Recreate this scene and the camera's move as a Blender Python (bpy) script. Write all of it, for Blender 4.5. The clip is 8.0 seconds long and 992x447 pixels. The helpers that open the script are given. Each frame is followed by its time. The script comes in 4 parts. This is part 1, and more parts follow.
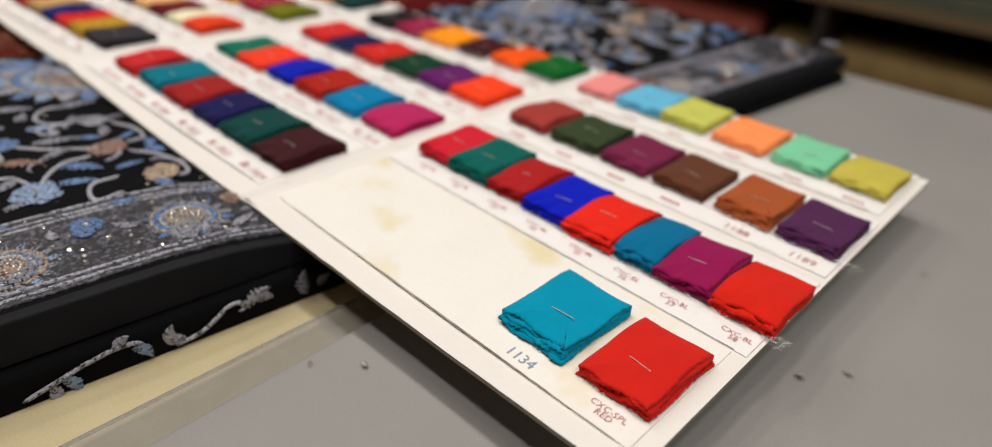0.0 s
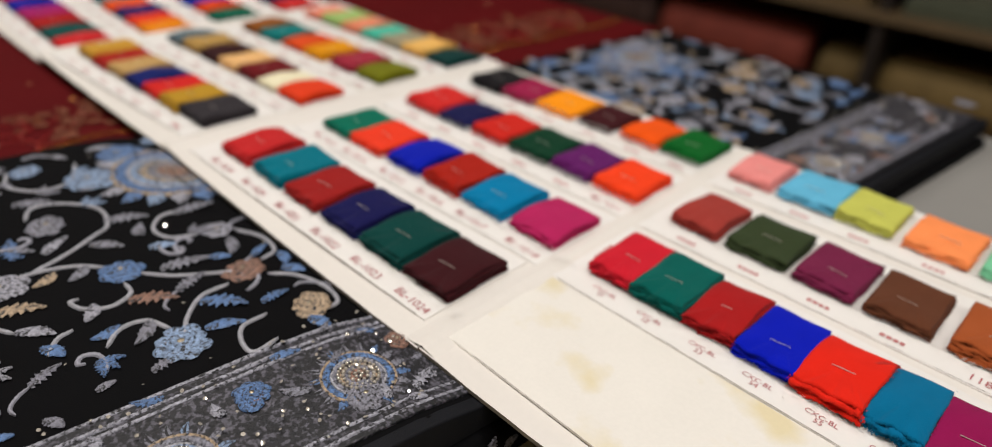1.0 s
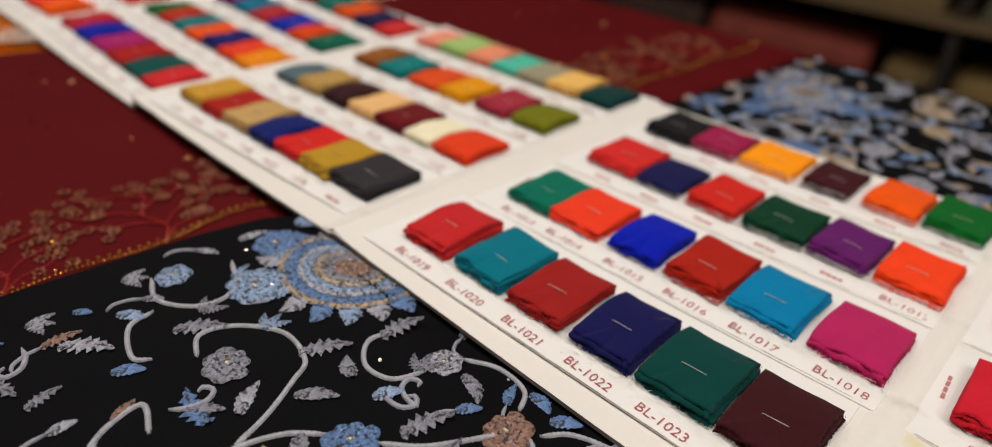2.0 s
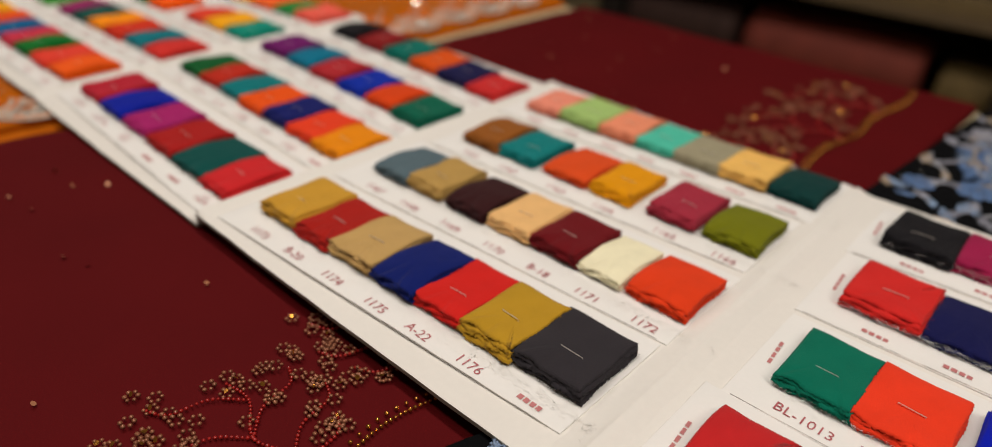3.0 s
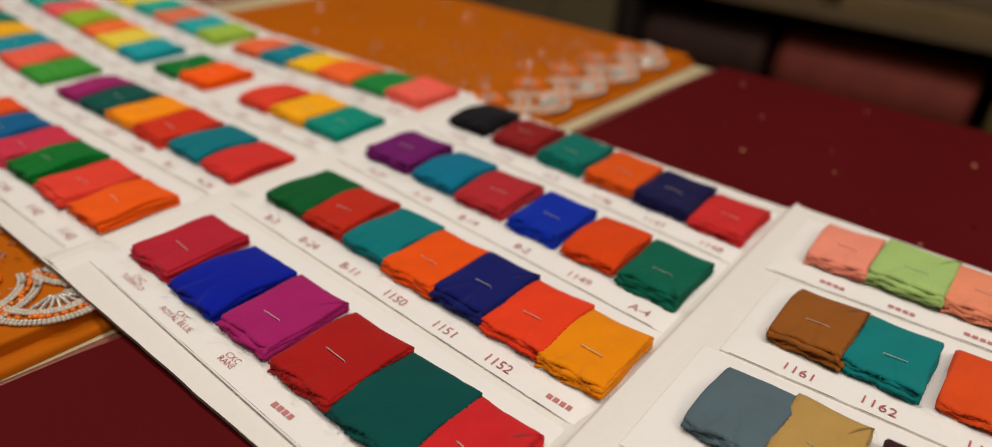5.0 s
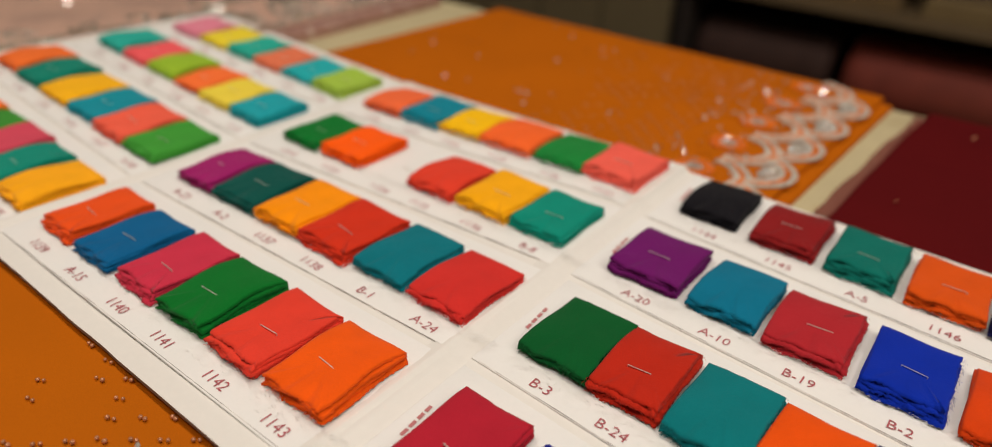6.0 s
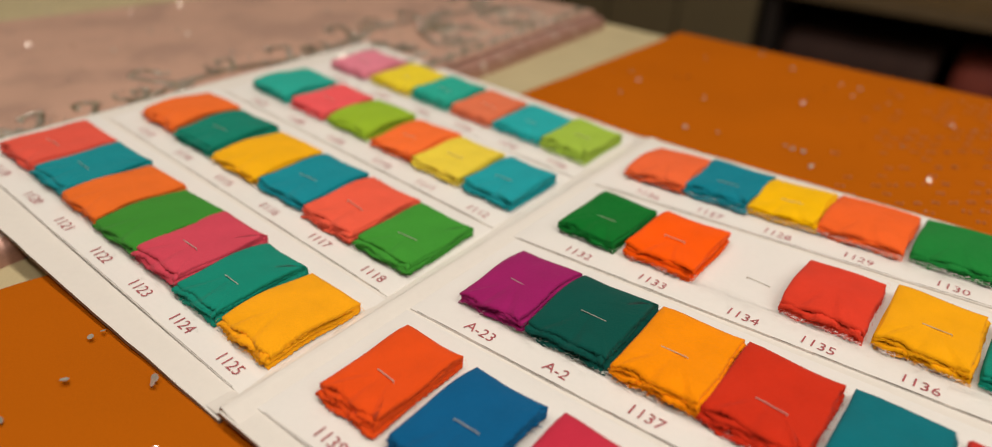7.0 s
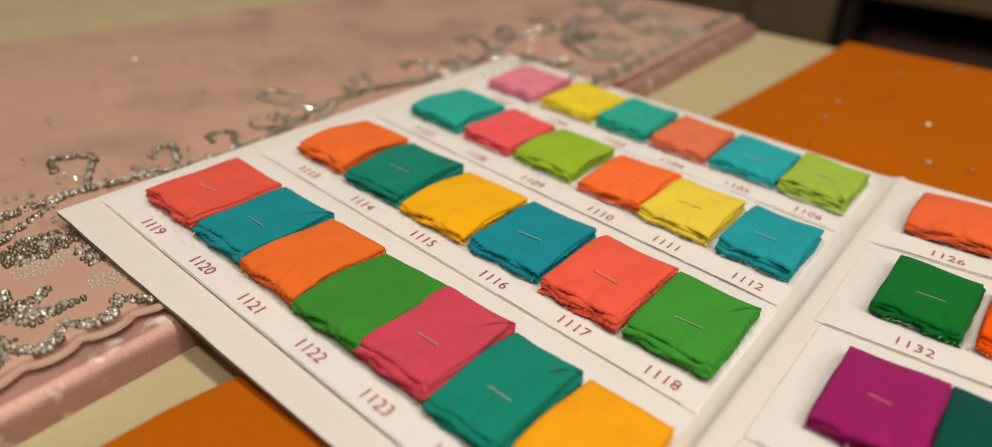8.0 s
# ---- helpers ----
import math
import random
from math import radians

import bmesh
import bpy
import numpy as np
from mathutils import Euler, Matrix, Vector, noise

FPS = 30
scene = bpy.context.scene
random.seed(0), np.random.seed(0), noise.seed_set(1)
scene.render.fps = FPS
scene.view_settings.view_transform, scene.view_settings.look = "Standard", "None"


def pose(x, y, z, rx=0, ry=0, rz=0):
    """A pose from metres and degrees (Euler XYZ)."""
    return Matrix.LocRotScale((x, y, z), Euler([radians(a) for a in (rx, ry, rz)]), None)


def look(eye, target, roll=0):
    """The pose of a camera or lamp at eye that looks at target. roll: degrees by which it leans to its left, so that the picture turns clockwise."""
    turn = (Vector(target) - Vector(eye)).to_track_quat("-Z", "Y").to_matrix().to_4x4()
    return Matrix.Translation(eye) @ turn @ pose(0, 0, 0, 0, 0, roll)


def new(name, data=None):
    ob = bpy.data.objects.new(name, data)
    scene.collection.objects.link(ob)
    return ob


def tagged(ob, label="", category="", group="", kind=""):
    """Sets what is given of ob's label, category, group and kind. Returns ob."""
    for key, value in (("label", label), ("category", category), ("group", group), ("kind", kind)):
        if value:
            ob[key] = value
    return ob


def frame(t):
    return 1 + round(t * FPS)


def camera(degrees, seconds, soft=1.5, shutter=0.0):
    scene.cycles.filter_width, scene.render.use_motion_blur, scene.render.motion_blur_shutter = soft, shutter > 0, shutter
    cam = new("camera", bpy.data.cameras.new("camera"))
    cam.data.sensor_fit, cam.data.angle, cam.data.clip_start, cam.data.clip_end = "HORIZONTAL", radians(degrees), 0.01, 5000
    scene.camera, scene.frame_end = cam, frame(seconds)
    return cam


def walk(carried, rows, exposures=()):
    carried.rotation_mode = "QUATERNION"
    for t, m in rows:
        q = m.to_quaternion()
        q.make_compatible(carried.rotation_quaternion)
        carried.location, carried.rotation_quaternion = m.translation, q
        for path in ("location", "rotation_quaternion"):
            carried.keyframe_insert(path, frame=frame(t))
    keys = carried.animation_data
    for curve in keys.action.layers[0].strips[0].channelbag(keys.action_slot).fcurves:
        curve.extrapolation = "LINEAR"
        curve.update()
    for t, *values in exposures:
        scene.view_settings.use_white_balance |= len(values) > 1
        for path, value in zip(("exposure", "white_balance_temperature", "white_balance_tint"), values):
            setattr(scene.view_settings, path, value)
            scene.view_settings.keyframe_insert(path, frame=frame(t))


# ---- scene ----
# ---- camera and walk ----
cam = camera(69.9, 8.0, soft=1.0)
cam.data.dof.use_dof = True
cam.data.dof.focus_distance = 0.305
cam.data.dof.aperture_fstop = 3.5
PATH = [
    (0.0, 0.0861, -0.0609, 0.2166, 42.46, -30.87, 3.15),
    (0.5, 0.0315, -0.0597, 0.2337, 42.82, -30.97, 3.23),
    (1.0, -0.0441, -0.0715, 0.2487, 42.96, -31.10, 3.03),
    (1.5, -0.1307, -0.0865, 0.2460, 42.74, -31.19, 3.10),
    (2.0, -0.2288, -0.0886, 0.2420, 42.62, -31.33, 3.00),
    (2.2, -0.2784, -0.0804, 0.2483, 42.31, -31.52, 2.89),
    (3.3, -0.4771, -0.0431, 0.2395, 40.72, -31.50, 2.44),
    (3.5, -0.5091, -0.0348, 0.2365, 39.84, -31.30, 2.80),
    (4.0, -0.5816, -0.0137, 0.2326, 38.04, -31.18, 2.80),
    (4.2, -0.6033, -0.0078, 0.2355, 37.58, -31.00, 3.15),
    (5.3, -0.7590, 0.0015, 0.2335, 36.95, -30.95, 2.95),
    (5.5, -0.7961, 0.0040, 0.2326, 36.88, -31.12, 2.84),
    (6.0, -0.9101, 0.0118, 0.2320, 36.89, -31.17, 2.41),
    (6.5, -1.0254, 0.0120, 0.2240, 36.89, -31.06, 2.20),
    (7.0, -1.1393, 0.0110, 0.2152, 37.28, -31.19, 1.98),
    (7.5, -1.2298, 0.0089, 0.2030, 37.98, -31.34, 1.50),
    (8.0, -1.2827, 0.0066, 0.1992, 38.70, -31.49, 1.59),
]


def aim(x, y, z, yaw, pitch, roll):
    a, b = radians(yaw), radians(pitch)
    ahead = Vector((-math.sin(a) * math.cos(b), math.cos(a) * math.cos(b), math.sin(b)))
    return look((x, y, z), Vector((x, y, z)) + ahead, roll)


walk(cam, [(row[0], aim(*row[1:])) for row in PATH], [(0.0, 0.02, 6150, 10), (1.0, -0.10, 6200, 10), (2.0, -0.18, 6300, 10), (3.5, -0.30, 6450, 10), (4.0, -0.30, 6450, 10), (5.5, -0.22, 6500, 10), (7.0, -0.10, 6700, 10), (8.0, -0.06, 6700, 10)])

# ---- world and lamps ----
world = bpy.data.worlds.new("room_air")
world.use_nodes = True
world.node_tree.nodes["Background"].inputs[0].default_value = (1.0, 0.86, 0.70, 1)
world.node_tree.nodes["Background"].inputs[1].default_value = 0.02
scene.world = world

CEILING, FLOOR = 1.85, -0.77


def ceiling_lamp(x, y, size, watts):
    lamp = bpy.data.lights.new("ceiling_lamp", "AREA")
    lamp.shape, lamp.size, lamp.energy, lamp.color = "DISK", size, watts, (1.0, 0.925, 0.835)
    ob = new("ceiling_lamp", lamp)
    ob.location = (x, y, CEILING - 0.03)
    return ob


for lx in (-1.9, -1.1, -0.3, 0.5):
    ceiling_lamp(lx, 0.38, 0.20, 8.2)
    ceiling_lamp(lx + 0.35, -0.35, 0.20, 5.2)
ceiling_lamp(1.15, 0.1, 0.20, 8.0)


# ---- materials ----
def lin(hexa):
    out = []
    for i in (0, 2, 4):
        c = int(hexa[i:i + 2], 16) / 255
        out.append(c / 12.92 if c <= 0.04045 else ((c + 0.055) / 1.055) ** 2.4)
    return (*out, 1)


def links(m):
    return m.node_tree.nodes, m.node_tree.links


def surface(name, base, rough=0.7, metal=0.0, vary=0.12, scale=40.0, fine=600.0, bump=0.15, by_object=False, sheen=0.0, second=None, second_at=0.55, second_scale=20.0, ior=1.45, spec=0.5):
    """A material with blotches at one scale, grain at another and a fine relief."""
    m = bpy.data.materials.new(name)
    m.use_nodes = True
    nodes, link = links(m)
    shader = nodes["Principled BSDF"]
    shader.inputs["Roughness"].default_value = rough
    shader.inputs["Metallic"].default_value = metal
    shader.inputs["Sheen Weight"].default_value = sheen
    shader.inputs["Specular IOR Level"].default_value = spec
    where = nodes.new("ShaderNodeTexCoord")
    big, small = nodes.new("ShaderNodeTexNoise"), nodes.new("ShaderNodeTexNoise")
    big.inputs["Scale"].default_value, small.inputs["Scale"].default_value = scale, fine
    small.inputs["Detail"].default_value = 3
    for n in (big, small):
        link.new(where.outputs["Object"], n.inputs["Vector"])
    if by_object:
        source = nodes.new("ShaderNodeObjectInfo").outputs["Color"]
    else:
        rgb = nodes.new("ShaderNodeRGB")
        rgb.outputs[0].default_value = base
        source = rgb.outputs[0]
    if second:
        spots = nodes.new("ShaderNodeTexNoise")
        spots.inputs["Scale"].default_value, spots.inputs["Detail"].default_value = second_scale, 4
        link.new(where.outputs["Object"], spots.inputs["Vector"])
        ramp = nodes.new("ShaderNodeMapRange")
        ramp.inputs["From Min"].default_value, ramp.inputs["From Max"].default_value = second_at, second_at + 0.12
        link.new(spots.outputs["Fac"], ramp.inputs["Value"])
        both = nodes.new("ShaderNodeMix")
        both.data_type = "RGBA"
        link.new(ramp.outputs[0], both.inputs["Factor"])
        link.new(source, both.inputs["A"])
        both.inputs["B"].default_value = second
        source = both.outputs["Result"]
    add = nodes.new("ShaderNodeMath")
    link.new(big.outputs["Fac"], add.inputs[0])
    link.new(small.outputs["Fac"], add.inputs[1])
    span = nodes.new("ShaderNodeMapRange")
    span.inputs["From Min"].default_value, span.inputs["From Max"].default_value = 0.6, 1.4
    span.inputs["To Min"].default_value, span.inputs["To Max"].default_value = 1 - vary, 1 + vary
    link.new(add.outputs[0], span.inputs["Value"])
    tone = nodes.new("ShaderNodeVectorMath")
    tone.operation = "SCALE"
    link.new(source, tone.inputs[0])
    link.new(span.outputs[0], tone.inputs["Scale"])
    link.new(tone.outputs[0], shader.inputs["Base Color"])
    if bump:
        relief = nodes.new("ShaderNodeBump")
        relief.inputs["Strength"].default_value, relief.inputs["Distance"].default_value = bump, 0.0006
        link.new(small.outputs["Fac"], relief.inputs["Height"])
        link.new(relief.outputs[0], shader.inputs["Normal"])
    return m


SWATCH = surface("georgette", None, 0.85, vary=0.10, scale=70, fine=1500, bump=0.55, by_object=True, sheen=0.08, spec=0.12)
BOARD = surface("white_card", lin("E4DFD8"), 0.55, vary=0.025, scale=14, fine=300, bump=0.04, spec=0.3)
PAPER = surface("strip_paper", lin("E9E6E2"), 0.6, vary=0.02, scale=25, fine=500, bump=0.05, spec=0.3)
STAINED = surface("stained_paper", lin("E9E5DD"), 0.6, vary=0.03, scale=25, fine=500, bump=0.05, second=lin("E0D4B0"), second_at=0.53, second_scale=16, spec=0.3)
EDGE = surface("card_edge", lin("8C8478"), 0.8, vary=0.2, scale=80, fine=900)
INK = surface("red_ink", lin("AC565C"), 0.7, vary=0.25, scale=300, fine=2500, bump=0)
FADED = surface("faded_red_ink", lin("BC7474"), 0.7, vary=0.2, scale=300, fine=2500, bump=0)
PEN = surface("blue_ink", lin("8E9AB4"), 0.7, vary=0.2, scale=300, fine=2500, bump=0)
# grey with paper-coloured breaks: the shade along a strip's cut edge, as colour
LINE = surface("edge_shade_line", lin("9A918B"), 0.7, vary=0.35, scale=120, fine=2500, bump=0, second=lin("E4DFD8"), second_at=0.46, second_scale=55)
STEEL = surface("staple_steel", lin("E6E0D8"), 0.32, metal=0.5, vary=0.05, bump=0)
BLACK = surface("black_cloth", lin("060608"), 0.8, vary=0.3, scale=30, fine=1500, bump=0.3, spec=0.1)
HEM = surface("black_hem", lin("121318"), 0.7, vary=0.3, scale=50, fine=1600, bump=0.5, spec=0.2)
THREAD = surface("embroidery_thread", None, 0.5, vary=0.7, scale=430, fine=950, bump=1.0, by_object=True, sheen=0.1, second=lin("18181C"), second_at=0.50, second_scale=560)
VINE = surface("couched_cord", None, 0.5, vary=0.35, scale=300, fine=1400, bump=0.9, by_object=True, sheen=0.1)
BAND = surface("embroidered_band", lin("17171C"), 0.6, vary=0.5, scale=120, fine=700, bump=1.0, second=lin("56545E"), second_at=0.50, second_scale=420)
MAROON = surface("maroon_cloth", lin("530509"), 0.8, vary=0.10, scale=14, fine=1400, bump=0.2, spec=0.12)
ORANGE = surface("mustard_orange_cloth", lin("B45C00"), 0.8, vary=0.08, scale=12, fine=1400, bump=0.2, spec=0.12)
PINK = surface("pale_pink_brocade", lin("C29B87"), 0.55, vary=0.10, scale=25, fine=1300, bump=0.3, sheen=0.1, second=lin("B08D7C"), second_at=0.50, second_scale=15)
# the pale second colour paints the foil's mottled sheen
FOIL = surface("pink_foil_sheen", lin("B68C7E"), 0.38, metal=0.25, vary=0.2, scale=60, fine=900, bump=0.3, second=lin("F0DCD0"), second_at=0.58, second_scale=70)
GREY = surface("grey_net_cloth", lin("8A8884"), 0.75, vary=0.08, scale=9, fine=1300, bump=0.25, sheen=0.05)
CREAM = surface("cream_cotton", lin("BCAE88"), 0.7, vary=0.10, scale=22, fine=800, bump=0.2, second=lin("B4A27A"), second_at=0.62, second_scale=30)
PEARL = surface("white_bead", lin("C2B8AA"), 0.25, vary=0.08, scale=90, fine=500, bump=0)
AMBER = surface("orange_bead", lin("E0741C"), 0.25, vary=0.2, scale=150, fine=500, bump=0)
GOLD = surface("gold_bead", lin("C98A3C"), 0.25, metal=0.9, vary=0.3, scale=200, fine=600, bump=0)
COPPER = surface("copper_bead", lin("C08460"), 0.35, metal=0.25, vary=0.4, scale=200, fine=600, bump=0)
DULLGOLD = surface("dull_gold_bead", lin("8E5A40"), 0.4, metal=0.35, vary=0.4, scale=300, fine=700, bump=0)
REDBEAD = surface("red_bead", lin("9C1E1A"), 0.3, vary=0.2, scale=200, fine=600, bump=0)
SILVER = surface("silver_stone", lin("DDD6CA"), 0.12, metal=0.55, vary=0.25, scale=300, fine=900, bump=0)
DIM = surface("antique_bead", lin("8E8470"), 0.3, metal=0.8, vary=0.4, scale=300, fine=900, bump=0)
WOOD = surface("shelf_board", lin("6A583E"), 0.6, vary=0.15, scale=9, fine=120)
# near-black brown that puts the shade of the shelf recesses into the colour
DARK = surface("recess_shade", lin("2A211C"), 0.8, vary=0.2, scale=6, fine=90)
PANEL = surface("olive_panel", lin("6E6248"), 0.55, vary=0.08, scale=5, fine=90)
PLASTER = surface("plaster", lin("B8AA96"), 0.9, vary=0.06, scale=4, fine=70)
TILE = surface("floor_tile", lin("8E7F6C"), 0.4, vary=0.12, scale=5, fine=60)
BUNDLE = surface("rolled_cloth", None, 0.8, vary=0.18, scale=18, fine=400, by_object=True)


def sheer(name, base, cover):
    m = surface(name, base, 0.8, vary=0.15, scale=60, fine=1500)
    m.node_tree.nodes["Principled BSDF"].inputs["Alpha"].default_value = cover
    return m


NET = sheer("sheer_maroon_net", lin("7A1A20"), 0.62)
GREYNET = sheer("sheer_grey_net", lin("8A8884"), 0.55)


# ---- builders ----
def thing(name, place, label, category, kind="", group=""):
    ob = new(name)
    ob.location = place
    ob.empty_display_size = 0.02
    return tagged(ob, label, category, group, kind)


def finish(me, smooth):
    if smooth:
        me.polygons.foreach_set("use_smooth", [True] * len(me.polygons))
    me.update()
    return me


def part(name, mesh, material, parent, label="", at=None, smooth=True, kind="", color=None):
    """Link a mesh under a thing or part. at: its pose in the parent; None: the mesh is given in the world's metres."""
    if isinstance(mesh, bmesh.types.BMesh):
        me = bpy.data.meshes.new(name)
        mesh.to_mesh(me)
        mesh.free()
        mesh = finish(me, smooth)
    elif isinstance(mesh, tuple):
        me = bpy.data.meshes.new(name)
        me.from_pydata(mesh[0], [], mesh[1])
        mesh = finish(me, smooth)
    if material and not mesh.materials:
        mesh.materials.append(material)
    ob = new(name, mesh)
    if parent:
        ob.parent = parent
        if at is None:
            ob.matrix_parent_inverse = parent.matrix_basis.inverted()
    if at is not None:
        ob.matrix_basis = at
    if color:
        ob.color = color
    return tagged(ob, label, kind=kind)


def box(x0, x1, y0, y1, z0, z1, bevel=0.0):
    bm = bmesh.new()
    bmesh.ops.create_cube(bm, size=1)
    bmesh.ops.scale(bm, vec=(x1 - x0, y1 - y0, z1 - z0), verts=bm.verts)
    bmesh.ops.translate(bm, vec=((x0 + x1) / 2, (y0 + y1) / 2, (z0 + z1) / 2), verts=bm.verts)
    if bevel:
        bmesh.ops.bevel(bm, geom=bm.edges, offset=bevel, segments=2, affect="EDGES")
    return bm


def spread(n, edge, length):
    e = min(0.45, edge / length)
    ends = [e * (1 - math.cos(i / 5 * math.pi / 2)) for i in range(5)]
    mid = list(np.linspace(e, 1 - e, n))
    return ends + mid + [1 - v for v in reversed(ends)]


def sheet(corners, top, bottom, edge=0.006, swell=0.0012, seed=0.0, n=(60, 60), fold=10.0, wavy=0.0, lift=None):
    """A folded cloth: corners (x, y) going round; rounded edges, a softly uneven top, sides down to bottom."""
    a, b, c, d = [Vector((*p, 0)) for p in corners]
    wide, deep = (b - a).length, (d - a).length
    us, vs = spread(n[0], edge, wide), spread(n[1], edge, deep)
    verts, faces = [], []
    for v in vs:
        for u in us:
            p = a.lerp(b, u).lerp(d.lerp(c, u), v)
            p += Vector((noise.noise((p.x * 18, p.y * 18, seed)), noise.noise((p.x * 18, p.y * 18, seed + 9)), 0)) * wavy * (max(abs(u - 0.5), abs(v - 0.5)) * 2) ** 8
            near = min(u * wide, (1 - u) * wide, v * deep, (1 - v) * deep)
            k = min(near, edge) / edge
            drop = edge * (1 - math.sqrt(max(0.0, 1 - (1 - k) ** 2)))
            verts.append((p.x, p.y, max(bottom + 0.0004, top - min(drop, (top - bottom) * 0.8) + k * swell * noise.noise((p.x * fold, p.y * fold * 0.7, seed + 3))) + (lift(p.x, p.y) if lift else 0.0)))
    w, h = len(us), len(vs)
    for j in range(h - 1):
        for i in range(w - 1):
            faces.append((j * w + i, j * w + i + 1, (j + 1) * w + i + 1, (j + 1) * w + i))
    ring = [i for i in range(w)] + [j * w + w - 1 for j in range(1, h)] + [(h - 1) * w + i for i in range(w - 2, -1, -1)] + [j * w for j in range(h - 2, 0, -1)]
    base = len(verts)
    verts += [(verts[i][0], verts[i][1], bottom) for i in ring]
    for i in range(len(ring)):
        k = (i + 1) % len(ring)
        faces.append((ring[i], base + i, base + k, ring[k]))
    return verts, faces


def ball(detail):
    bm = bmesh.new()
    bmesh.ops.create_icosphere(bm, subdivisions=detail, radius=1)
    bm.verts.ensure_lookup_table()
    out = np.array([v.co for v in bm.verts]), [tuple(v.index for v in f.verts) for f in bm.faces]
    bm.free()
    return out


BALLS = {1: ball(1), 2: ball(2)}


def beads(points, radius, detail=1, flat=1.0, jitter=0.15):
    """Many small beads in one mesh: points (x, y, z)."""
    base, tris = BALLS[detail]
    rng = np.random.default_rng(len(points))
    verts, faces = [], []
    for k, p in enumerate(points):
        r = radius * (1 + jitter * (rng.random() * 2 - 1))
        verts.append(base * (r, r, r * flat) + p)
        off = k * len(base)
        faces += [tuple(i + off for i in t) for t in tris]
    return np.concatenate(verts).tolist(), faces


def sequins(points, radius, seed, tilt=50):
    """Little facetted discs, each leaning its own way."""
    rng = random.Random(seed)
    verts, faces = [], []
    for x, y, z in points:
        turn = Euler((radians(rng.uniform(-tilt, tilt)), radians(rng.uniform(-tilt, tilt)), rng.uniform(0, 6))).to_matrix()
        r, n = radius * rng.uniform(0.7, 1.2), len(verts)
        ring = [turn @ Vector((r * math.cos(a * math.pi / 4), r * math.sin(a * math.pi / 4), 0)) for a in range(8)]
        verts += [tuple(v + Vector((x, y, z))) for v in ring]
        verts.append(tuple(turn @ Vector((0, 0, r * rng.choice((0.0, 0.0, 0.25)))) + Vector((x, y, z))))
        faces += [(n + i, n + (i + 1) % 8, n + 8) for i in range(8)]
    return verts, faces


def glide(points, step):
    """A smooth line through points, in even steps."""
    p = [Vector((*q, 0)) for q in points]
    p = [2 * p[0] - p[1]] + p + [2 * p[-1] - p[-2]]
    fine = []
    for i in range(1, len(p) - 2):
        for k in range(24):
            t = k / 24
            fine.append(0.5 * (2 * p[i] + (p[i + 1] - p[i - 1]) * t + (2 * p[i - 1] - 5 * p[i] + 4 * p[i + 1] - p[i + 2]) * t * t + (3 * p[i] - p[i - 1] - 3 * p[i + 1] + p[i + 2]) * t ** 3))
    fine.append(p[-2])
    out, left = [fine[0]], step
    for a, b in zip(fine, fine[1:]):
        seg = (b - a).length
        while seg >= left and seg > 0:
            a = a.lerp(b, left / seg)
            out.append(a)
            seg, left = (b - a).length, step
        left -= seg
    return out


def cord(points, z, width, height, step=0.0011, twist=0.09):
    """A twisted embroidered cord lying on the cloth along a smooth line."""
    line = glide(points, step)
    verts, faces, level = [], [], z
    for i, p in enumerate(line):
        z = level(p.x, p.y) if callable(level) else level
        q, r = line[min(i + 1, len(line) - 1)], line[max(i - 1, 0)]
        d = (q - r).normalized() if (q - r).length else Vector((1, 0, 0))
        side = Vector((-d.y, d.x, 0))
        end = min(1.0, (i + 1) / 4, (len(line) - i) / 4)
        w = width / 2 * end * (1 + twist * (-1) ** i)
        for a in range(5):
            ang = math.pi * a / 4
            verts.append(tuple(p + side * w * math.cos(ang) + Vector((0, 0, z - 0.0004 + height * math.sin(ang) * (1 + twist * (-1) ** i)))))
    for i in range(len(line) - 1):
        for a in range(4):
            k = i * 5 + a
            faces.append((k, k + 1, k + 6, k + 5))
    return verts, faces


def leaf_mesh(name, long, wide, teeth, seed):
    """A stitched leaf: raised halves either side of a sunken vein, toothed rim."""
    rng = random.Random(seed)
    n = 12
    verts, faces = [], []
    for i in range(n + 1):
        t = i / n
        w = wide / 2 * math.sin(math.pi * min(1, t * 0.94 + 0.06)) ** 0.7 * (1 - 0.35 * t)
        bend = long * 0.12 * math.sin(t * 2.5)
        tooth = 1 + (teeth * (1 if i % 2 else -1) if 0 < i < n else 0) + rng.uniform(-0.1, 0.1)
        for s, z in ((-1, 0.0), (-0.5, 0.0010), (0, 0.0005), (0.5, 0.0010), (1, 0.0)):
            verts.append((t * long - (0.25 * abs(s) * w * teeth), bend + s * w * (tooth if abs(s) == 1 else 1), z))
    for i in range(n):
        for a in range(4):
            k = i * 5 + a
            faces.append((k, k + 5, k + 6, k + 1))
    me = bpy.data.meshes.new(name)
    me.from_pydata(verts, [], faces)
    me.materials.append(THREAD)
    return finish(me, True)


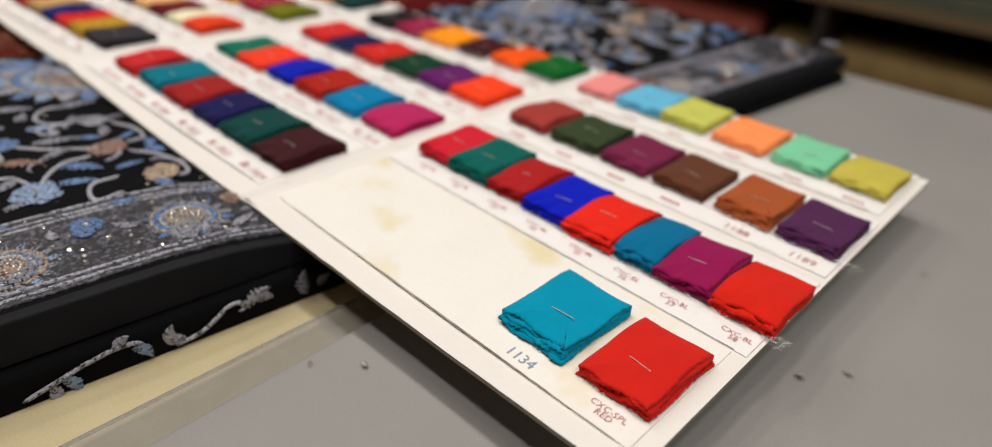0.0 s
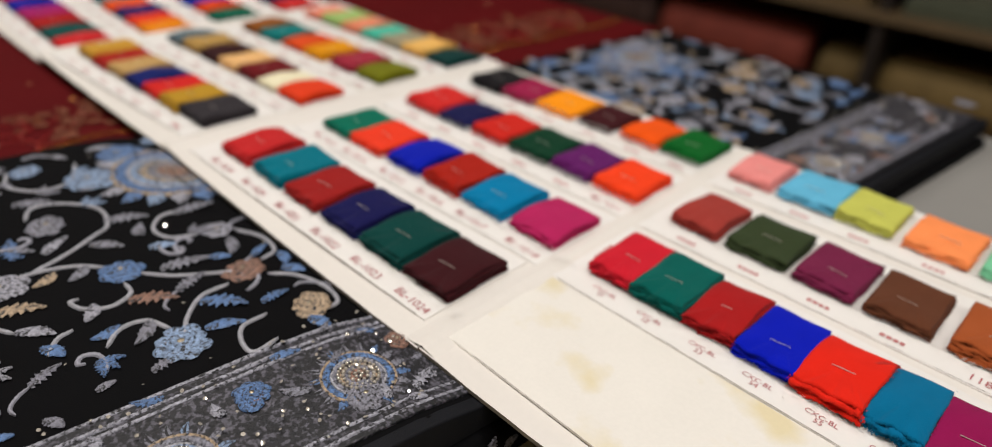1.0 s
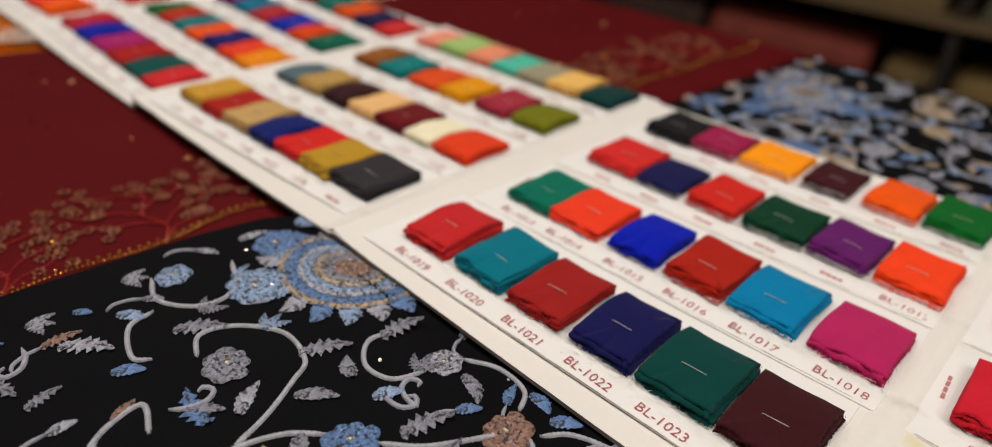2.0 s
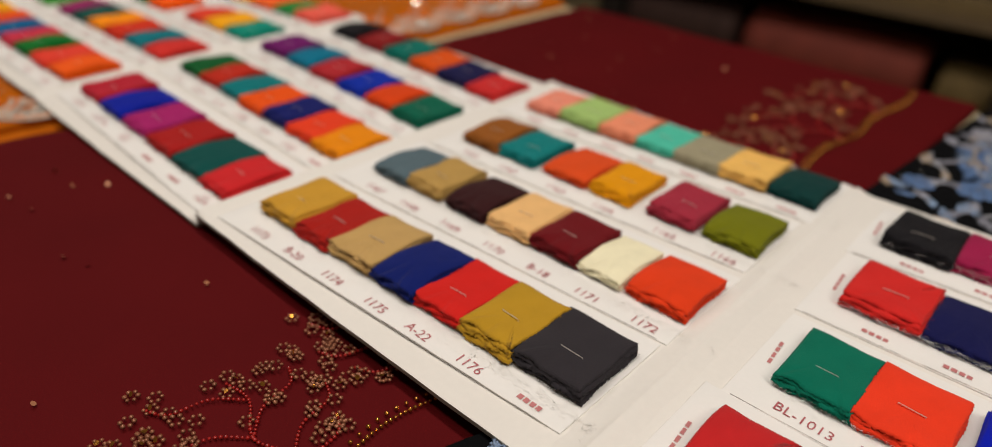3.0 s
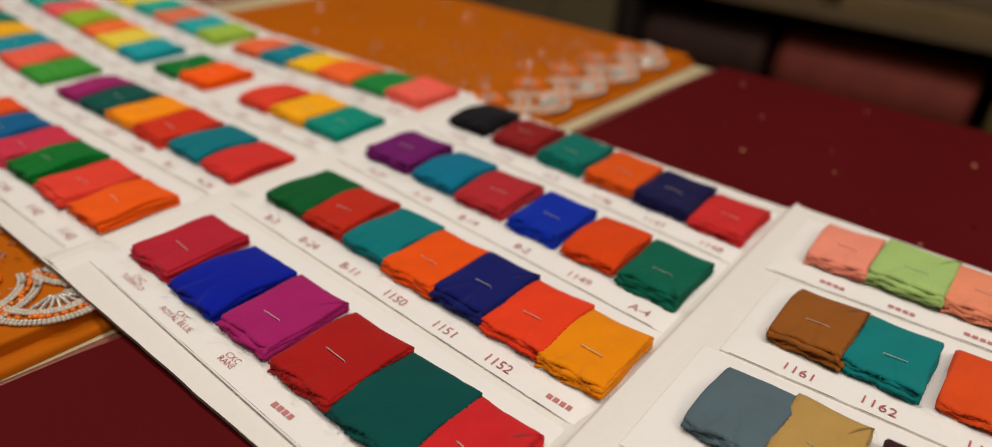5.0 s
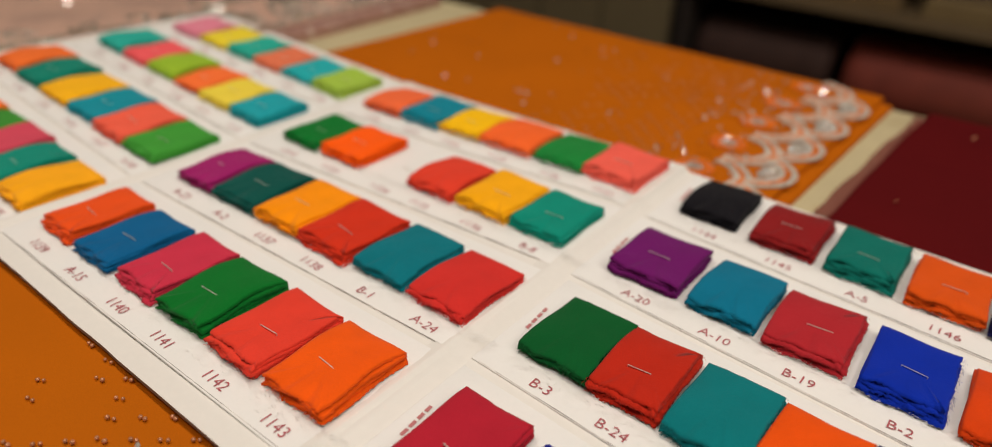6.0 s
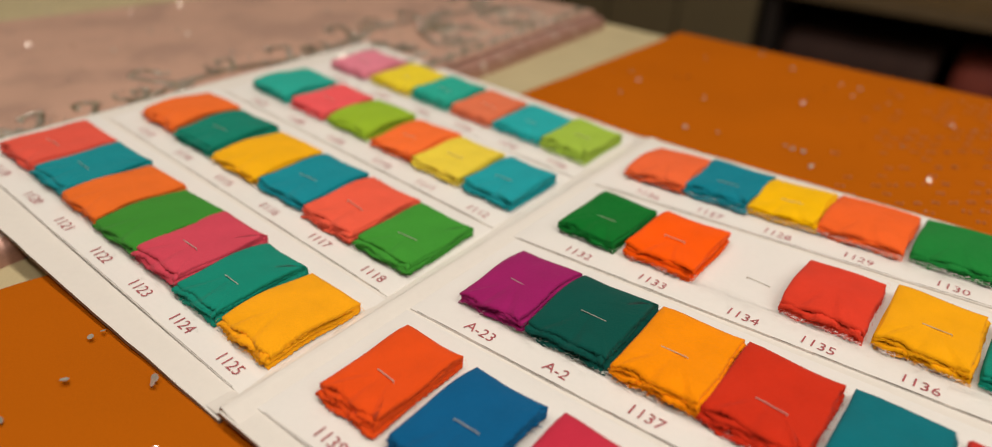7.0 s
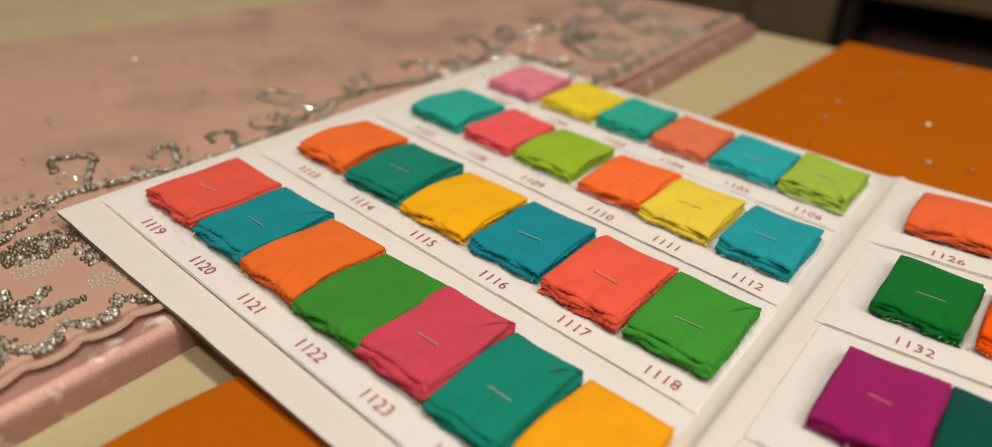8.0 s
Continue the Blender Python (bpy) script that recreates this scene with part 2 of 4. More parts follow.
def flower_mesh(name, radius, petals, seed):
    """A stitched flower: a ring of lobed petals round a bead-like heart."""
    rng = random.Random(seed)
    verts, faces = [], []
    n = petals * 6
    prof = ((1.0, 0.0), (0.9, 0.0009), (0.62, 0.0011), (0.56, 0.0004), (0.48, 0.0013), (0.3, 0.0015), (0.26, 0.0008), (0.12, 0.0018))
    size = [rng.uniform(0.82, 1.12) for _ in range(petals)]
    for r, z in prof:
        for i in range(n):
            a = 2 * math.pi * i / n
            lobe = 1 if r < 0.5 else 0.86 * size[i // 6] + 0.16 * abs(math.sin(petals * a / 2))
            verts.append((radius * r * lobe * math.cos(a), radius * r * lobe * math.sin(a), z + 0.0003 * (i % 2)))
    rings = len(prof)
    verts.append((0, 0, 0.0022))
    for j in range(rings - 1):
        for i in range(n):
            k = (i + 1) % n
            faces.append((j * n + i, j * n + k, (j + 1) * n + k, (j + 1) * n + i))
    for i in range(n):
        faces.append(((rings - 1) * n + i, (rings - 1) * n + (i + 1) % n, rings * n))
    me = bpy.data.meshes.new(name)
    me.from_pydata(verts, [], faces)
    me.materials.append(THREAD)
    me.materials.append(DIM)
    for k, f in enumerate(me.polygons):
        if k >= 7 * n:
            f.material_index = 1
    return finish(me, True)


LEAVES = [leaf_mesh("leaf", 0.019, 0.0088, 0.12, 1), leaf_mesh("leaf", 0.024, 0.0095, 0.5, 2), leaf_mesh("leaf", 0.014, 0.009, 0.1, 3)]
FLOWERS = [flower_mesh("flower", 0.0135, 8, 1), flower_mesh("flower", 0.011, 7, 2), flower_mesh("flower", 0.0095, 6, 3)]


def near(y):
    """1 on the stretch of cloth before the shade card, falling to 0 beneath it."""
    t = min(1.0, max(0.0, (0.122 - y) / 0.055))
    return t * t * (3 - 2 * t)


STITCH = {"silver": lin("9A9AA6"), "grey": lin("7E7E8A"), "blue": lin("5676A6"), "sky": lin("8298B8"), "beige": lin("AC967C"), "rust": lin("8A6656"), "white": lin("A8A8B0")}


# ---- room ----
def structure(name, bm, material, label):
    return tagged(part(name, bm, material, None, smooth=False), label, name.split("_")[0], kind="structure")


structure("floor", box(-4.6, 3.1, -2.6, 2.7, FLOOR - 0.1, FLOOR), TILE, "dull brown shop floor in shade")
structure("ceiling", box(-4.6, 3.1, -2.6, 2.7, CEILING, CEILING + 0.1), PLASTER, "plain pale shop ceiling above the tables")
structure("wall_north", box(-4.5, 3.0, 2.5, 2.6, FLOOR, CEILING), DARK, "wall behind the shelves, its shade painted dark brown")
structure("wall_south", box(-4.5, 3.0, -2.5, -2.4, FLOOR, CEILING), PLASTER, "plain pale shop wall")
structure("wall_west", box(-4.6, -4.5, -2.5, 2.6, FLOOR, CEILING), PLASTER, "plain pale shop side wall")
structure("wall_east", box(3.0, 3.1, -2.5, 2.6, FLOOR, CEILING), PLASTER, "plain pale shop side wall")


# ---- display table with its cream covering ----
table = thing("display_table", (-0.8, 0.15, FLOOR), "long cream shop display table under folded saris", "table")
part("tabletop", box(-2.75, 1.05, -0.55, 0.722, -0.045, -0.0225, 0.003), CREAM, table, smooth=False)
part("table_body", box(-2.65, 0.95, -0.45, 0.66, FLOOR, -0.045), WOOD, table, smooth=False)
mat = thing("table_mat", (-1.3, 0.15, -0.0225), "speckled cream cotton mat folded flat on the table", "mat")
part("mat_cloth", sheet([(-2.7, -0.5), (-0.53, -0.5), (-0.505, 0.712), (-2.7, 0.712)], 0.002, -0.0222, 0.006, 0.001, 3.0, (70, 50)), CREAM, mat)

# ---- shelves and bundles behind the table ----
shelf = thing("shelf_unit", (-0.3, 2.2, FLOOR), "open shop shelving with wooden boards, its recesses painted in shade", "shelf")
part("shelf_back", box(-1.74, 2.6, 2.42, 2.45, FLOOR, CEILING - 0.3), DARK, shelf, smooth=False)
for z0 in (-0.49, -0.205, 0.12):
    part("shelf_board", box(-1.74, 2.6, 1.93, 2.42, z0, z0 + 0.025, 0.002), WOOD, shelf, smooth=False)
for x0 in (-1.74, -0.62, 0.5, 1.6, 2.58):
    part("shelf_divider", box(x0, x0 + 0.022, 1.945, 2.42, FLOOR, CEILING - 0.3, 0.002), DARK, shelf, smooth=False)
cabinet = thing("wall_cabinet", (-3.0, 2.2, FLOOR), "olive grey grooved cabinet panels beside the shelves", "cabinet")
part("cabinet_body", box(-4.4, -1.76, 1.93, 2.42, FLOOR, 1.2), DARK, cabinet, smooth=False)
for i in range(12):
    x1 = -1.755 - i * 0.22
    part("panel_board", box(x1 - 0.215, x1, 1.905, 1.93, FLOOR, 1.2, 0.004), PANEL, cabinet, smooth=False)


def roll_mesh(long, r, seed):
    """A loosely rolled length of cloth with a spiral end."""
    verts, faces, n, m = [], [], 28, 14
    for j in range(m + 1):
        for i in range(n):
            a = 2 * math.pi * i / n
            rr = r * (1 + 0.05 * noise.noise((math.cos(a) * 1.3, math.sin(a) * 1.3, j * 0.35 + seed))) * (0.93 if j in (0, m) else 1)
            verts.append((long * (j / m - 0.5), rr * math.cos(a) * 1.15, max(-r * 0.93, rr * math.sin(a)) + r * 0.93))
    for j in range(m):
        for i in range(n):
            k = (i + 1) % n
            faces.append((j * n + i, j * n + k, (j + 1) * n + k, (j + 1) * n + i))
    for j, s in ((0, 1), (m, -1)):
        c = len(verts)
        verts.append((long * (j / m - 0.5) + s * 0.012, 0, r * 0.93))
        faces += [(j * n + i, c, j * n + (i + 1) % n) if s > 0 else (j * n + (i + 1) % n, c, j * n + i) for i in range(n)]
    return verts, faces


def roll(x0, x1, y, z, r, hexa, label, seed):
    t = thing("cloth_roll", ((x0 + x1) / 2, y, z), label, "cloth roll", group="rolls on the shelf")
    part("rolled_cloth", roll_mesh(x1 - x0, r, seed), BUNDLE, t, at=Matrix(), color=lin(hexa))
    t2 = [(-(x1 - x0) * 0.3, 0.0), ((x1 - x0) * 0.3, 0.0)]
    for dx, _ in t2:
        bm = bmesh.new()
        bmesh.ops.create_circle(bm, segments=28, radius=r * 1.12)
        edges = list(bm.edges)
        out = bmesh.ops.extrude_edge_only(bm, edges=edges)
        bmesh.ops.translate(bm, vec=(0, 0, 0.012), verts=[v for v in out["geom"] if isinstance(v, bmesh.types.BMVert)])
        part("tie", bm, BUNDLE, t, at=pose(dx, 0, r * 0.93, 0, 90, 0) @ Matrix.Diagonal((0.9, 1.08, 1, 1)), color=lin(hexa))


roll(-1.70, -1.325, 2.10, -0.465, 0.095, "3A221A", "dark brown cloth bundle rolled up on the shelf", 1)
roll(-1.285, -0.80, 2.10, -0.465, 0.098, "7E3426", "brick red cloth rolled up on the shelf", 2)
roll(-0.76, -0.63, 2.10, -0.465, 0.08, "6A562E", "tan gold cloth rolled up on the shelf", 3)
roll(-0.59, -0.05, 2.10, -0.465, 0.085, "7A6438", "tan gold cloth rolled up on the shelf", 4)
roll(0.0, 0.46, 2.12, -0.465, 0.075, "4A3626", "dark brown cloth bundle rolled up on the shelf", 5)


def stack(x0, x1, hexes, label):
    t = thing("cloth_stack", ((x0 + x1) / 2, 2.1, -0.18), label, "cloth stack", group="stacks on the upper shelf")
    z = 0.0
    for k, h in enumerate(hexes):
        part("folded_cloth", sheet([(x0, 1.965 + 0.01 * (k % 2)), (x1, 1.97), (x1, 2.36), (x0, 2.36)], -0.18 + z + 0.05, -0.18 + z, 0.02, 0.004, k * 3.1, (16, 12)), BUNDLE, t, color=lin(h))
        z += 0.05


stack(-1.70, -1.20, ("6E5836", "7E6842", "66543A"), "folded tan cloths stacked on the upper shelf")
stack(-1.15, -0.66, ("74603C", "6A5840", "7E7054"), "folded beige cloths stacked on the upper shelf")
stack(-0.57, -0.10, ("4E5240", "5C5E4C", "6E6A54"), "folded grey green cloths stacked on the upper shelf")
stack(-0.05, 0.45, ("6A5A40", "5E523E", "524C3E"), "folded beige cloths stacked on the upper shelf")

# ---- grey cloth ----
grey = thing("grey_cloth", (0.4, 0.15, -0.0225), "smooth grey net cloth with scattered tiny stones spread on the table", "cloth")
part("cloth_body", sheet([(-0.135, -0.5), (1.0, -0.5), (1.0, 0.728), (-0.17, 0.728)], -0.0135, -0.0222, 0.006, 0.004, 5.0, (60, 50), 5.0), GREY, grey)
part("net_edge", sheet([(-0.172, -0.5), (-0.132, -0.5), (-0.168, 0.72), (-0.178, 0.72)], -0.0165, -0.0205, 0.003, 0.001, 6.0, (8, 50)), GREYNET, grey, "sheer grey net edge")
rng = random.Random(4)
stones = [(-0.14, 0.065), (-0.123, 0.083), (0.036, 0.371), (0.038, 0.249)] + [(rng.uniform(-0.1, 0.9), rng.uniform(-0.3, 0.70)) for _ in range(70)]
part("stone_scatter", sequins([(x, y, -0.0105) for x, y in stones], 0.0017, 2), SILVER, grey, kind="stuff", smooth=False)

# ---- black embroidered sari ----
black = thing("black_sari", (-0.38, 0.2, -0.0225), "folded black sari embroidered with silver and blue vines", "sari")


def skew(x, y):
    """A place on the black sari, which lies a little askew."""
    return x + 0.105 * (y - 0.1)


TOPB = 0.0095


def swell_b(x, y):
    late = 0.008 * min(1.0, max(0.0, (-0.41 - x) / 0.05))
    return near(y - late) * (0.0065 + 0.006 * min(1.0, max(0.0, (-0.25 - x) / 0.28)) + 0.003 * min(1.0, max(0.0, (0.09 - y) / 0.05)))


def top_b(x, y, over=0.0006):
    """The height of the black cloth's top at a place, and a little over it."""
    return TOPB + swell_b(x, y) + over + 0.0006 * noise.noise((x * 10, y * 7, 11.0))


part("lower_layer", sheet([(skew(-0.56, -0.45), -0.45), (skew(-0.197, -0.45), -0.45), (skew(-0.197, 0.692), 0.692), (skew(-0.56, 0.692), 0.692)], -0.003, -0.0222, 0.008, 0.002, 7.0, (50, 60)), BLACK, black)
part("upper_layer", sheet([(skew(-0.568, -0.45), -0.45), (skew(-0.206, -0.45), -0.45), (skew(-0.206, 0.700), 0.700), (skew(-0.568, 0.700), 0.700)], TOPB, -0.0015, 0.003, 0.0006, 8.0, (80, 120), lift=swell_b), BLACK, black)
part("hem", sheet([(skew(-0.211, -0.45), -0.45), (skew(-0.203, -0.45), -0.45), (skew(-0.203, 0.700), 0.700), (skew(-0.211, 0.700), 0.700)], TOPB + 0.0004, -0.0020, 0.002, 0.0006, 8.5, (4, 90), lift=swell_b), HEM, black, "plain black hem edge")
part("border_band", sheet([(skew(-0.288, -0.45), -0.45), (skew(-0.213, -0.45), -0.45), (skew(-0.213, 0.697), 0.697), (skew(-0.288, 0.697), 0.697)], TOPB + 0.0014, TOPB - 0.002, 0.001, 0.0008, 8.0, (40, 300), 60.0, lift=swell_b), BAND, black, "dense silver grey embroidered border band")


def stitch(x, y):
    """Where a motif planned at a place lies on the cloth, drawn a little askew before the card."""
    if y < 0.12 and x < -0.3:
        return x + 0.008 + 0.055 * (-0.41 - x), y + 0.003
    return x, y


def vine(points, z=top_b, width=0.0024, color="white"):
    part("vine", cord([stitch(*p) for p in points], z, width, 0.0013), VINE, black, color=STITCH[color])


vine([(-0.414, -0.081), (-0.424, -0.064), (-0.428, -0.048), (-0.432, -0.036), (-0.433, -0.021), (-0.426, -0.003), (-0.414, 0.009)])
vine([(-0.434, -0.02), (-0.44, -0.003), (-0.45, 0.015), (-0.458, 0.026), (-0.48, 0.029), (-0.5, 0.016), (-0.506, -0.0), (-0.492, -0.008)])
vine([(-0.396, 0.021), (-0.382, 0.033), (-0.373, 0.047), (-0.365, 0.062)])
vine([(-0.354, 0.072), (-0.346, 0.085), (-0.328, 0.092), (-0.311, 0.089), (-0.306, 0.075)])
vine([(-0.357, 0.051), (-0.355, 0.035), (-0.344, 0.023), (-0.33, 0.015)])
vine([(-0.393, 0.011), (-0.382, 0.01), (-0.377, -0.001), (-0.384, -0.012), (-0.394, -0.015), (-0.393, -0.01)])
vine([(-0.413, 0.082), (-0.399, 0.092), (-0.38, 0.09), (-0.37, 0.076)])
vine([(-0.416, 0.061), (-0.422, 0.047), (-0.437, 0.044), (-0.45, 0.055), (-0.447, 0.07)])
vine([(-0.551, 0.039), (-0.527, 0.028), (-0.526, 0.01), (-0.544, -0.003), (-0.564, 0.002)])
vine([(-0.537, -0.008), (-0.533, -0.021), (-0.512, -0.028), (-0.504, -0.022)])
vine([(-0.407, -0.083), (-0.407, -0.064), (-0.398, -0.05), (-0.384, -0.041)])
vine([(-0.453, -0.071), (-0.471, -0.06), (-0.479, -0.048), (-0.48, -0.036), (-0.462, -0.041)])
vine([(-0.339, 0.013), (-0.354, 0.007), (-0.356, -0.005), (-0.346, -0.015)])
vine([(-0.32, 0.053), (-0.318, 0.039), (-0.307, 0.033), (-0.295, 0.037), (-0.297, 0.051)])
vine([(-0.358, -0.036), (-0.368, -0.029), (-0.37, -0.021)])
for x, y, turn, s in ((-0.47, -0.03, 40, 1), (-0.40, 0.045, 200, -1), (-0.345, 0.055, 100, 1), (-0.53, 0.05, 300, 1), (-0.38, -0.055, 20, -1), (-0.33, -0.02, 150, 1), (-0.45, -0.09, 80, 1), (-0.55, -0.06, 10, -1), (-0.50, -0.09, 120, 1), (-0.42, 0.04, 330, 1), (-0.315, 0.015, 260, -1)):
    # small hooked tendrils
    hook = [pose(x, y, 0, 0, 0, turn) @ Vector(q) for q in ((0, 0, 0), (0.007, 0.002 * s, 0), (0.013, 0.007 * s, 0), (0.013, 0.013 * s, 0), (0.008, 0.014 * s, 0), (0.007, 0.010 * s, 0))]
    vine([(q.x, q.y) for q in hook], width=0.0024, color="silver")


def leaf(x, y, turn, kind, color, over=0.0006, size=1.0):
    x, y = stitch(x, y)
    z = top_b(x, y, over)
    part("leaf", LEAVES[kind], None, black, at=black.matrix_basis.inverted() @ pose(x, y, z, 0, 0, turn) @ Matrix.Diagonal((size, size, 1, 1)), color=STITCH[color])


def flower(x, y, kind, color, turn=0, size=1.0, over=0.0004):
    x, y = stitch(x, y)
    z = top_b(x, y, over)
    part("flower", FLOWERS[kind], None, black, at=black.matrix_basis.inverted() @ pose(x, y, z, 0, 0, turn) @ Matrix.Diagonal((size, size, 1, 1)), color=STITCH[color])


for x, y, kind, color in ((-0.429, -0.037, 0, "silver"), (-0.405, 0.014, 1, "blue"), (-0.365, 0.063, 1, "rust"), (-0.415, 0.072, 2, "silver"), (-0.314, 0.074, 1, "beige"), (-0.326, 0.012, 0, "sky"), (-0.479, 0.0, 1, "grey"), (-0.559, 0.011, 2, "sky")):
    flower(x, y, kind, color, x * 900)
for x, y, turn, kind, color in (
        (-0.452, -0.022, 170, 1, "blue"), (-0.448, -0.011, 120, 0, "silver"), (-0.442, 0.011, 40, 0, "grey"), (-0.421, 0.002, -60, 2, "grey"), (-0.393, 0.030, 70, 1, "grey"), (-0.376, 0.007, 50, 1, "rust"), (-0.384, -0.007, -40, 2, "silver"), (-0.425, -0.012, -70, 2, "beige")):
    leaf(x, y, turn, kind, color)
for x, y, turn, kind, color in (
        (-0.351, 0.033, 40, 1, "blue"), (-0.329, 0.025, 60, 0, "blue"), (-0.353, 0.009, -50, 0, "grey"), (-0.358, -0.004, -90, 2, "blue"), (-0.408, -0.046, 60, 1, "beige"), (-0.419, -0.063, 30, 0, "sky"), (-0.386, -0.041, 40, 0, "silver"), (-0.424, -0.079, 100, 2, "beige")):
    leaf(x, y, turn, kind, color)
for x, y, turn, kind, color in (
        (-0.465, -0.067, 60, 0, "silver"), (-0.456, -0.062, -20, 0, "silver"), (-0.540, -0.048, 40, 1, "silver"), (-0.508, -0.038, 50, 2, "blue"), (-0.546, -0.021, 30, 2, "sky"), (-0.517, -0.007, 50, 1, "grey"), (-0.418, 0.034, 60, 2, "sky"), (-0.448, 0.061, 80, 1, "grey")):
    leaf(x, y, turn, kind, color)
for x, y, turn, kind, color in (
        (-0.463, 0.026, 60, 1, "grey"), (-0.434, 0.035, 150, 2, "grey"), (-0.403, 0.074, -30, 0, "grey"), (-0.376, 0.091, -20, 2, "blue"), (-0.358, 0.083, 30, 2, "blue"), (-0.304, 0.068, 10, 2, "blue"), (-0.407, -0.077, 40, 0, "sky"), (-0.366, -0.036, 20, 2, "blue")):
    leaf(x, y, turn, kind, color)

# smaller sprigs and buds that fill the ground between the vines
rng = random.Random(63)
worked = [c.matrix_basis.translation + black.location for c in black.children if c.name.startswith(("leaf", "flower"))]
worked += [Vector((-0.494, 0.087, 0)) + Vector((0.04 * math.cos(a), 0.04 * math.sin(a), 0)) for a in range(7)]
for _ in range(900):
    x, y = rng.uniform(-0.575, -0.315), rng.uniform(-0.13, 0.094)
    if math.hypot(x + 0.494, y - 0.087) < 0.052 or any(math.hypot(x - w.x, y - w.y) < 0.0185 for w in worked):
        continue
    worked.append(Vector((x, y, 0)))
    turn, shade = rng.uniform(20, 110), rng.choice(("silver", "grey", "grey", "grey", "sky", "blue", "rust"))
    if rng.random() < 0.3:
        # a spray of three narrow leaves
        for d in (-38, 0, 38):
            leaf(x, y, turn + d, 1, shade, size=0.5)
    else:
        leaf(x, y, turn, rng.choice((0, 1, 2)), shade, size=rng.uniform(0.62, 0.85))
        if rng.random() < 0.5:
            bend = [pose(x, y, 0, 0, 0, turn + 180) @ Vector(q) for q in ((0, 0, 0), (0.006, 0.001, 0), (0.012, 0.005, 0), (0.013, 0.011, 0))]
            vine([(q.x, q.y) for q in bend], width=0.0017, color="silver")


def medallion(x, y, r, hues=("blue", "sky", "silver")):
    """A large round flower of stitched rings with a beaded heart and a fringe of petals."""
    for k in range(18):
        a = k * 20
        part("petal", LEAVES[0], None, black, at=black.matrix_basis.inverted() @ pose(x + r * 0.74 * math.cos(radians(a)), y + r * 0.74 * math.sin(radians(a)), top_b(x + r * 0.85 * math.cos(radians(a)), y + r * 0.85 * math.sin(radians(a)), 0.0007), 0, 0, a) @ Matrix.Diagonal((0.75 * r / 0.036, 1.2 * r / 0.036, 1, 1)), color=STITCH[hues[k % 3]])
    for rr, w, c in ((0.80, 0.003, "beige"), (0.70, 0.007, hues[0]), (0.58, 0.003, "white"), (0.50, 0.006, hues[1]), (0.38, 0.003, "beige"), (0.28, 0.007, "grey"), (0.14, 0.008, "rust")):
        ring = [(x + rr * r * math.cos(k * math.pi / 8), y + rr * r * math.sin(k * math.pi / 8)) for k in range(17)]
        part("stitched_ring", cord(ring, lambda px, py: top_b(px, py, 0.0009), w * r / 0.036, 0.0016), THREAD, black, color=STITCH[c])
    dots = [(x + rr * r * math.cos(a), y + rr * r * math.sin(a), top_b(x + rr * r * math.cos(a), y + rr * r * math.sin(a), 0.0024)) for rr, n in ((0.44, 26), (0.33, 18), (0.2, 10), (0.08, 5)) for a in np.linspace(0, 6.28, n, endpoint=False)]
    part("medallion_beading", beads(dots, 0.0010), SILVER, black, kind="stuff")


medallion(-0.494, 0.087, 0.044)
flower(-0.5228, 0.037, 0, "sky", 20, 1.1)
flower(-0.553, 0.066, 0, "blue", 50, 1.0)
for k in range(10):
    medallion(skew(-0.247 if k % 2 else -0.243, -0.185 + 0.083 * k), -0.185 + 0.083 * k, 0.021, ("blue", "grey", "grey") if k % 2 else ("grey", "sky", "grey"))
medallion(-0.456, 0.583, 0.040)
# paisleys and scrolls on the border band
rng = random.Random(12)
for k in range(26):
    y = -0.2 + k * 0.037
    x = skew(-0.250 + (0.016 if k % 2 else -0.012), y)
    flower(x, y, k % 3, ("grey", "blue", "grey", "rust", "silver")[k % 5], k * 40, rng.uniform(0.55, 0.9), 0.0016)
for k in range(170):
    y = rng.uniform(-0.25, 0.69)
    leaf(skew(rng.uniform(-0.284, -0.222), y), y, rng.uniform(0, 360), rng.choice((0, 1, 2)), rng.choice(("grey", "silver", "grey", "blue", "rust", "silver")), 0.0018, rng.uniform(0.4, 0.8))
for off in (-0.286, -0.280, -0.276, -0.222, -0.217):
    part("chain_stitch", cord([(skew(off, -0.4 + 0.05 * i), -0.4 + 0.05 * i) for i in range(22)], lambda x, y: top_b(x, y, 0.0014), 0.0022, 0.0012), THREAD, black, color=STITCH["silver"])
# the far end of the cloth, past the shade card
for k in range(22):
    x0, y0 = rng.uniform(-0.56, -0.32), rng.uniform(0.445, 0.675)
    a, curl = rng.uniform(0, 6.28), rng.choice((-1, 1)) * rng.uniform(28, 60)
    pts = [(skew(x0, y0), y0)]
    for i in range(7):
        a += curl * 0.012 * (0.4 + i * 0.2)
        pts.append((pts[-1][0] + 0.012 * math.cos(a), pts[-1][1] + 0.012 * math.sin(a)))
    pts = [(min(max(px, skew(-0.56, py)), skew(-0.302, py)), min(py, 0.692)) for px, py in pts]
    vine(pts, color=rng.choice(("white", "silver")))
for k in range(20):
    y = rng.uniform(0.452, 0.685)
    flower(skew(rng.uniform(-0.55, -0.31), y), y, rng.choice((0, 1, 2)), rng.choice(("silver", "sky", "beige", "silver", "blue")), k * 33, rng.uniform(0.9, 1.3))
for k in range(190):
    y = rng.uniform(0.447, 0.69)
    leaf(skew(rng.uniform(-0.56, -0.305), y), y, rng.uniform(0, 360), rng.choice((0, 1, 2)), rng.choice(("silver", "grey", "sky", "silver", "beige", "blue")), size=rng.uniform(0.7, 1.1))
